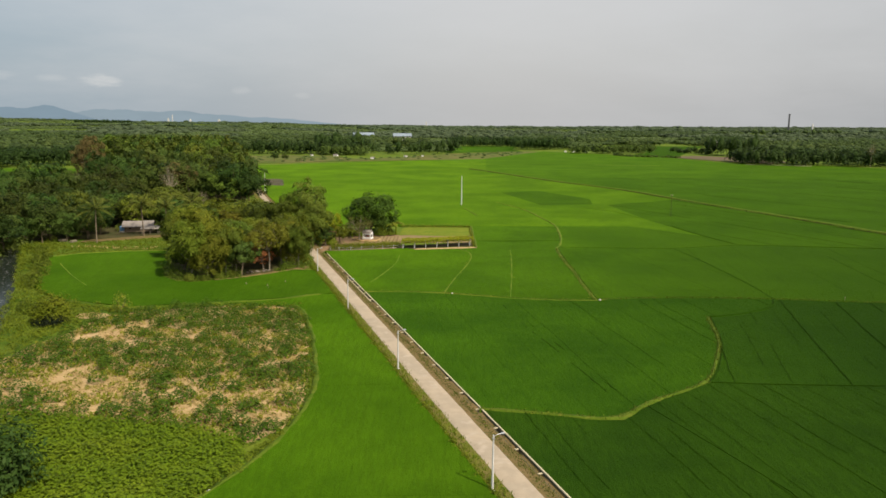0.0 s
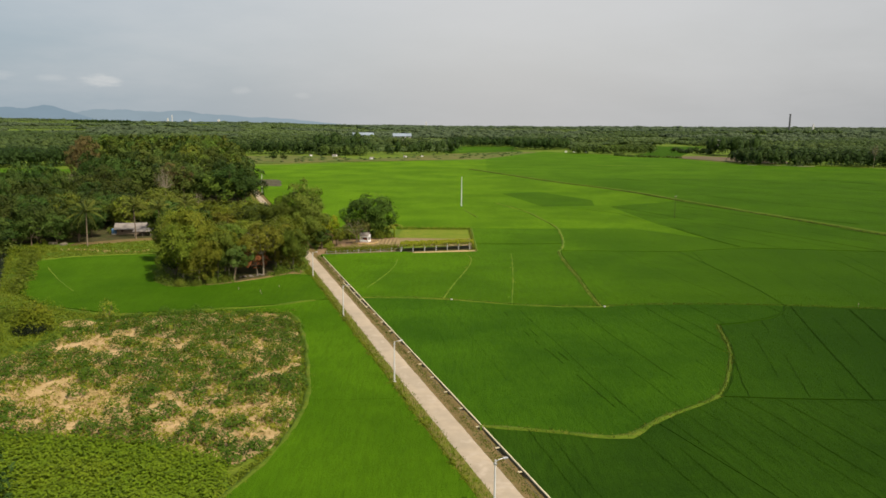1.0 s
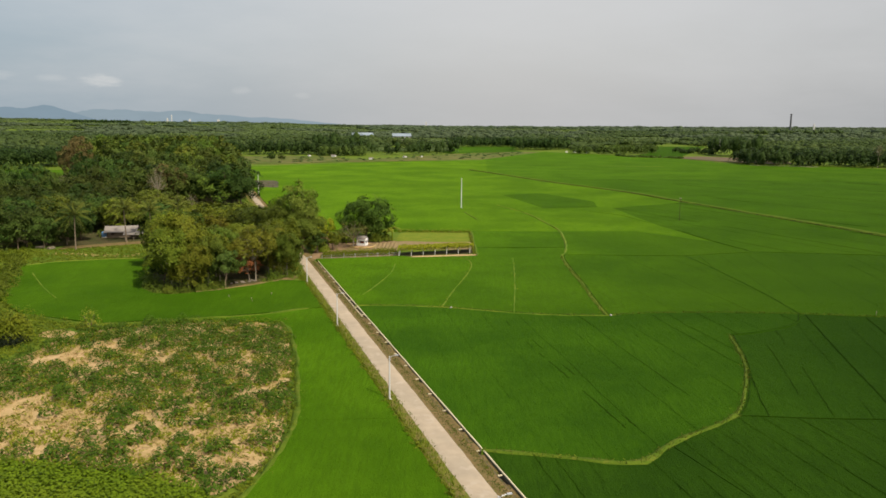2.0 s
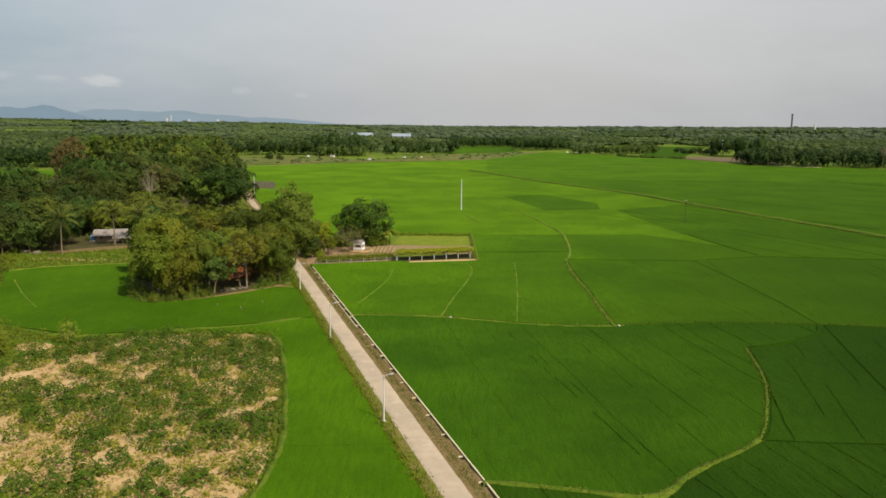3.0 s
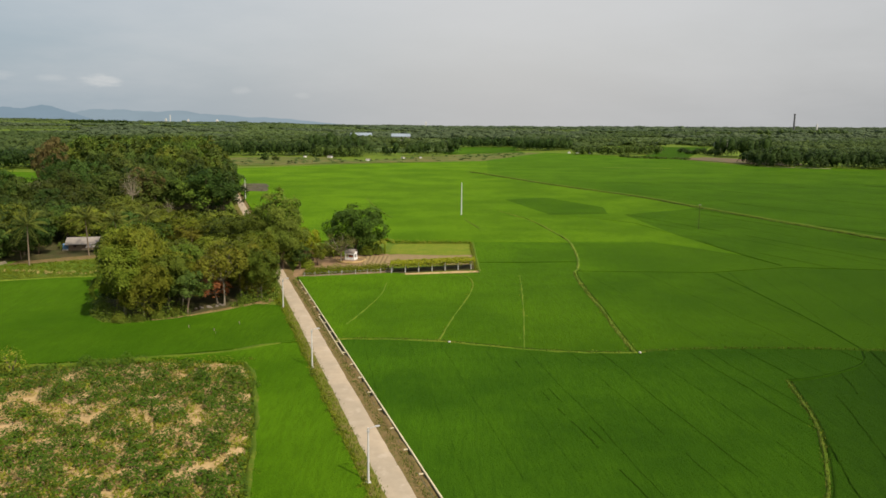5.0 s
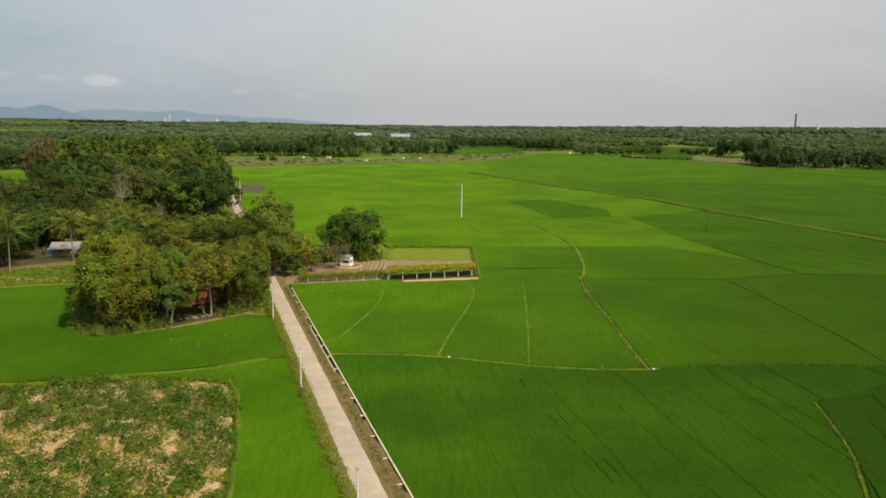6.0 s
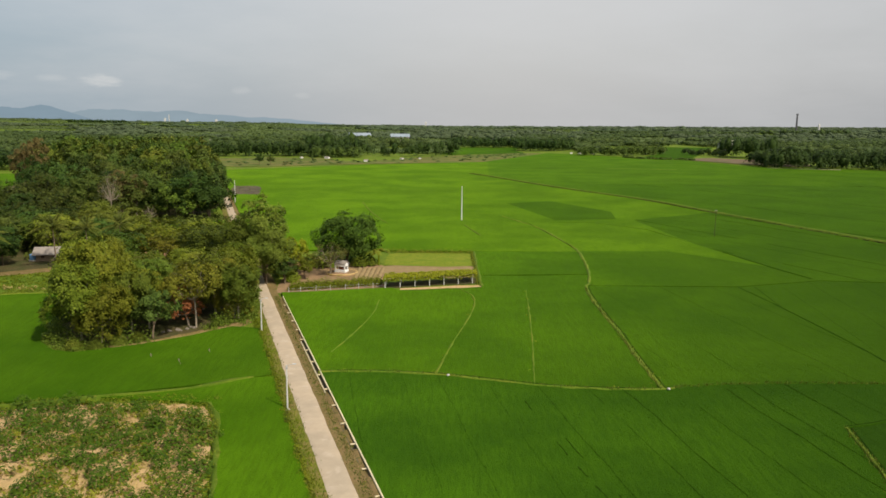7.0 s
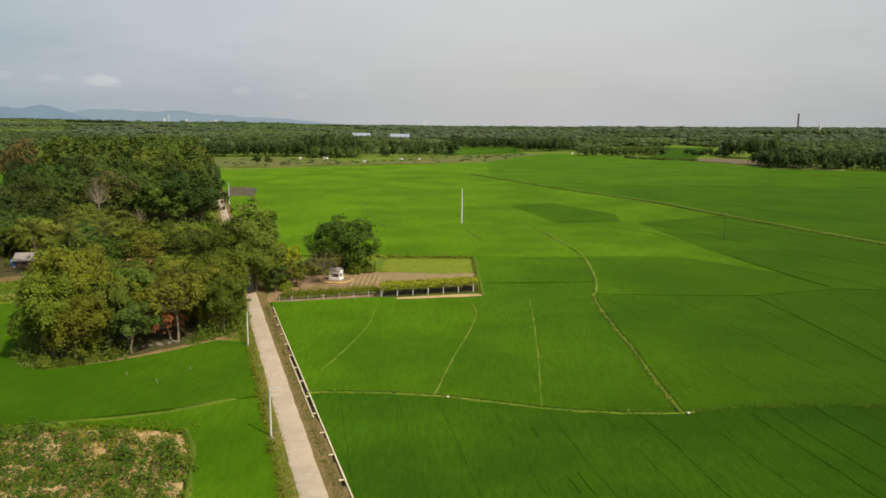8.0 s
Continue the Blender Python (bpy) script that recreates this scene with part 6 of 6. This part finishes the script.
lean_to = new("lean_to")
tagged(lean_to, "low open lean-to with a pale sheet roof", "lean-to")
for x in (-2.2, 0.0, 2.2):
    for y, h in ((-1.4, 1.5), (1.4, 1.95)):
        part("post", tube_bm([(x, y, -0.2), (x, y, h * 0.5), (x, y, h)], [0.08, 0.07, 0.07], 6), PALEBARK, lean_to)
bm = boxes(((-2.7, -1.9, 0.0), (2.7, 1.9, 0.06)), bevel=0.01)
bmesh.ops.rotate(bm, cent=(0, 0, 0), matrix=Matrix.Rotation(0.16, 3, "X"), verts=bm.verts)
bmesh.ops.translate(bm, vec=(0, 0, 1.76), verts=bm.verts)
part("roof", bm, ROOF, lean_to)
part("bench", boxes(((-1.6, 0.2, 0.42), (1.2, 0.7, 0.48)), ((-1.5, 0.25, 0), (-1.4, 0.65, 0.42)), ((1.0, 0.25, 0), (1.1, 0.65, 0.42))), WOOD, lean_to)
lean_to.matrix_basis = pose(-87.0, 222.4, 0.06, 0, 0, 12)
rng_wood = np.random.default_rng(31)
for k, (x, y) in enumerate(((-105.2, 206.2), (-101.8, 204.8))):
    heap = part("firewood_heap", boxes(*[((-1.0 + rng_wood.uniform(-0.2, 0.2), -0.6 + 0.24 * j, 0.2 * i), (1.0 + rng_wood.uniform(-0.2, 0.2), -0.42 + 0.24 * j, 0.2 * i + 0.17)) for i in range(3) for j in range(5 - i)], bevel=0.03), PALEBARK, None)
    tagged(heap, "heap of pale cut firewood at the yard's edge", "firewood", "firewood heaps")
    heap.matrix_basis = pose(x, y, 0.05, 0, 0, 25 + 50 * k)

tank = new("water_drum")
tagged(tank, "blue plastic water drum beside the farmhouse", "water drum")
part("drum", tube_bm([(0, 0, 0), (0, 0, 0.1), (0, 0, 1.5), (0, 0, 1.75), (0, 0, 1.85)], [0.85, 0.9, 0.9, 0.7, 0.3], 16), BLUE, tank)
part("stand", boxes(((-0.8, -0.8, -0.5), (0.8, 0.8, 0.0)), bevel=0.03), CONCRETE, tank)
tank.matrix_basis = stand(-96.4, 224.4, 0.4, 0, 0.8)

shrine = new("garden_shrine")
tagged(shrine, "small white open shrine on a round sandy platform", "shrine")
part("platform", tube_bm([(0, 0, -0.1), (0, 0, 0.3), (0, 0, 0.34)], [3.1, 3.0, 2.9], 28), YARD, shrine)
rim = [(3.25 * math.cos(a), 3.25 * math.sin(a), 0.2) for a in np.linspace(0, 2 * math.pi, 41)]
part("kerb", tube_bm(rim, [0.24] * 41, 6), SAND, shrine, "pale sandy kerb")
part("plinth", boxes(((-1.25, -0.9, 0.34), (1.25, 0.9, 0.8)), bevel=0.03), WHITE, shrine)
for x in (-1.05, 1.05):
    for y in (-0.7, 0.7):
        part("column", boxes(((x - 0.12, y - 0.12, 0.8), (x + 0.12, y + 0.12, 1.6))), WHITE, shrine)
# dark panel: the shade of the opening is put into its colour
part("back_panel", boxes(((-0.93, 0.64, 0.8), (0.93, 0.76, 1.6))), DARK, shrine)
part("fascia", boxes(((-1.2, -0.84, 1.6), (1.2, 0.84, 2.25)), bevel=0.04), WHITE, shrine)
part("roof", gable(2.2, 1.5, 2.25, 0.2, 0.5, 0.08), ROOF, shrine)
part("altar", boxes(((-0.55, 0.1, 0.8), (0.55, 0.55, 1.15)), bevel=0.02), BRICKRED, shrine)
shrine.matrix_basis = stand(-21.3, 213.2, 0, -18, 1.05)


def banana(x, y, seed, size=1.0):
    r = np.random.default_rng(seed)
    root = new("banana_plant")
    tagged(root, "banana plant with broad arching leaves", "banana plant")
    part("stem", tube_bm([(0, 0, -0.1), (0, 0, 1.0), (0, 0, 2.0)], [0.16, 0.14, 0.08], 8), LEAF_CROP, root)
    for k in range(9):
        a, up = 2.4 * k, r.uniform(0.5, 1.2)
        d = Vector((math.cos(a), math.sin(a), 0))
        side = Vector((-d.y, d.x, 0))
        ln = r.uniform(1.8, 2.5)
        vv, qq = [], []
        for i, t in enumerate(np.linspace(0, 1, 7)):
            c = Vector((0, 0, 1.9)) + d * ln * t * math.cos(up) + Vector((0, 0, ln * (t * math.sin(up) - 0.75 * t * t)))
            wd = 0.32 * math.sin(math.pi * min(1, 0.1 + 0.88 * t))
            vv += [c + side * wd - Vector((0, 0, 0.1)), c, c - side * wd - Vector((0, 0, 0.1))]
            if i:
                n = 3 * i
                qq += [(n - 3, n - 2, n + 1, n), (n - 2, n - 1, n + 2, n + 1)]
        under(new("leaf", mesh_of("leaf", [tuple(p) for p in vv], qq, LEAF_MID)), root)
    root.matrix_basis = stand(x, y, 0, 0, size)


banana(-13.8, 223.0, 1, 1.7), banana(-15.4, 221.8, 2, 1.6), banana(-26.2, 217.5, 3)

# ---- distant buildings ----
for k, (x, y, s) in enumerate(((158, 905, 0.75), (170, 900, 0.6), (146, 902, 0.6), (-128, 740, 0.5), (-104, 736, 0.6), (-64, 690, 0.55), (-36, 735, 0.5), (-20, 745, 0.45))):
    m = stand(x, y, 0, k * 40, s)
    if k == 0:
        cottage = house("cottage", "tiny pale cottage at the edge of the plain", 9, 6, 3.2, 1.6, WHITE, ROOF, "house")
        tagged(cottage, group="cottages on the plain").matrix_basis = m
    else:
        copy_thing(cottage, m)


def warehouse(label, x, y, w, d, h, turn, roof=BLUEROOF, walls=CONCRETE):
    root = new("warehouse")
    tagged(root, label, "warehouse", "warehouses among the woods")
    part("walls", boxes(((-w / 2, -d / 2, 0), (w / 2, d / 2, h))), walls, root)
    part("roof", gable(w, d, h, 1.0, 4.2, 0.3), roof, root)
    for s in (-0.25, 0.25):
        part("gate", boxes(((s * w - 3, -d / 2 - 0.2, 0), (s * w + 3, -d / 2 + 0.1, h * 0.6))), METAL, root)
    root.matrix_basis = pose(x, y, 0, 0, 0, turn)


warehouse("long warehouse with a pale blue steel roof", -136, 1300, 34, 24, 11.0, 12)
warehouse("white warehouse with a pale blue steel roof", -70, 1310, 30, 22, 10.0, 6)
warehouse("pale concrete building behind the plantation", 388, 1080, 20, 14, 8.0, 10, CONCRETE)

warehouse("long low shed with a pale roof among young trees", -318, 1040, 30, 8, 4.6, 8, ROOF)

chimney = new("chimney")
tagged(chimney, "tall dark factory chimney on the horizon", "chimney")
part("stack", tube_bm([(0, 0, 0), (0, 0, 30), (0, 0, 63)], [2.9, 2.3, 1.9], 16), STACK, chimney)
part("rim", tube_bm([(0, 0, 61), (0, 0, 61.5), (0, 0, 64), (0, 0, 64.2)], [2.0, 2.7, 2.7, 2.1], 16), STACK, chimney)
chimney.matrix_basis = pose(930, 2050, float(rise(930, 2050)) - 6)
for k, (u, h, wd, label) in enumerate(((-0.3545, 60, 4, "slim white factory tower on the horizon"), (-0.360, 40, 8, "white factory block on the horizon"), (-0.331, 36, 10, "white factory block with a low roof"), (-0.2935, 36, 12, "broad white factory block"),
                                       (0.485, 36, 5, "white water tower on the horizon"), (-0.022, 34, 8, "pale block on the horizon"))):
    y = 4300 if u < 0 else 2600
    base = float(rise(u * y, y))
    root = new("factory_tower")
    tagged(root, label, "factory", "factory buildings on the horizon")
    part("tower", boxes(((-wd / 2, -wd / 2, -5), (wd / 2, wd / 2, h - base)), bevel=0.4), POLE, root)
    part("top", boxes(((-wd * 0.3, -wd * 0.3, h - base), (wd * 0.3, wd * 0.3, h - base + 4))), POLE, root)
    root.matrix_basis = pose(u * y, y, base)

# bare and pale strips at the plain's edge
patch("brown_field", [(232, 775), (262, 690), (285, 662), (316, 690), (310, 760), (270, 810)], 0.48, PLOUGHED, "bare brown field before the plantation", "field", 20)
patch("pale_track", [(256, 640), (304, 622), (306, 625.5), (258, 644)], 0.5, ROAD, "pale dirt track before the plantation", "track", 8)
patch("pale_track", [(124, 613), (174, 605.5), (175, 607.5), (124, 615)], 0.5, LAWN, "pale grassy strip across the rice plain", "track", 8)
patch("burnt_plot", [(-106, 434), (-101, 412), (-95.5, 392), (-89, 391.5), (-83, 391), (-87, 411), (-93, 433)], 0.52, ASH, "dark bare plot of ashy soil beside the far road", "field", 3, 0.5)
patch("scrub_edge", [(-150, 600), (-60, 655), (20, 690), (70, 735), (110, 905), (10, 815), (-60, 700), (-80, 690), (-125, 745), (-190, 730)], 0.3, SCRUB, "rough grassy scrubland at the plain's edge", "scrub", 25)
edge_pts, _ = scatter([(-190, 735), (-125, 745), (-80, 690), (-60, 700), (10, 815), (100, 890), (60, 735), (-60, 660), (-160, 610)], 11, 14, 0.4)
woods("scrub_trees", "scattered shrubs and low trees at the plain's edge", [(x, y, rng.uniform(0.8, 2.4), rng.uniform(1.6, 4.5)) for x, y in edge_pts], 50, 1.0, 15, LEAF_YOUNG, 0.0, 1.0)

plot_pts, _ = scatter([(-106, 434), (-101, 412), (-95.5, 392), (-83, 391), (-87, 411), (-93, 433)], 3.0, 44, 0.5)
stuff("plot_tufts", clump_leaves([(x, y, rng.uniform(0.4, 1.1), rng.uniform(0.5, 1.2)) for x, y in plot_pts], 16, 0.6, 0.5, rng), LEAF_OLIVE, "dull weeds on the ashy plot", "weeds")

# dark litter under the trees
patch("clump_floor", [(-60, 160), (-57, 156.5), (-50, 155.5), (-44, 159), (-38, 165), (-33, 171), (-35.5, 182), (-41, 196), (-50, 203), (-68, 194), (-64, 175)], 0.06, LITTER_SHADE, "dark leaf litter under the tree clump", "leaf litter", 6)
patch("grove_floor", [(-47, 206), (-60, 200), (-72, 206), (-80, 222), (-98, 225), (-112, 207), (-128, 198), (-150, 210), (-185, 300), (-235, 520), (-165, 555), (-100, 372), (-80, 300), (-95, 284), (-90, 268), (-66, 264)], 0.05, LITTER_SHADE, "dark leaf litter under the grove", "leaf litter", 12)
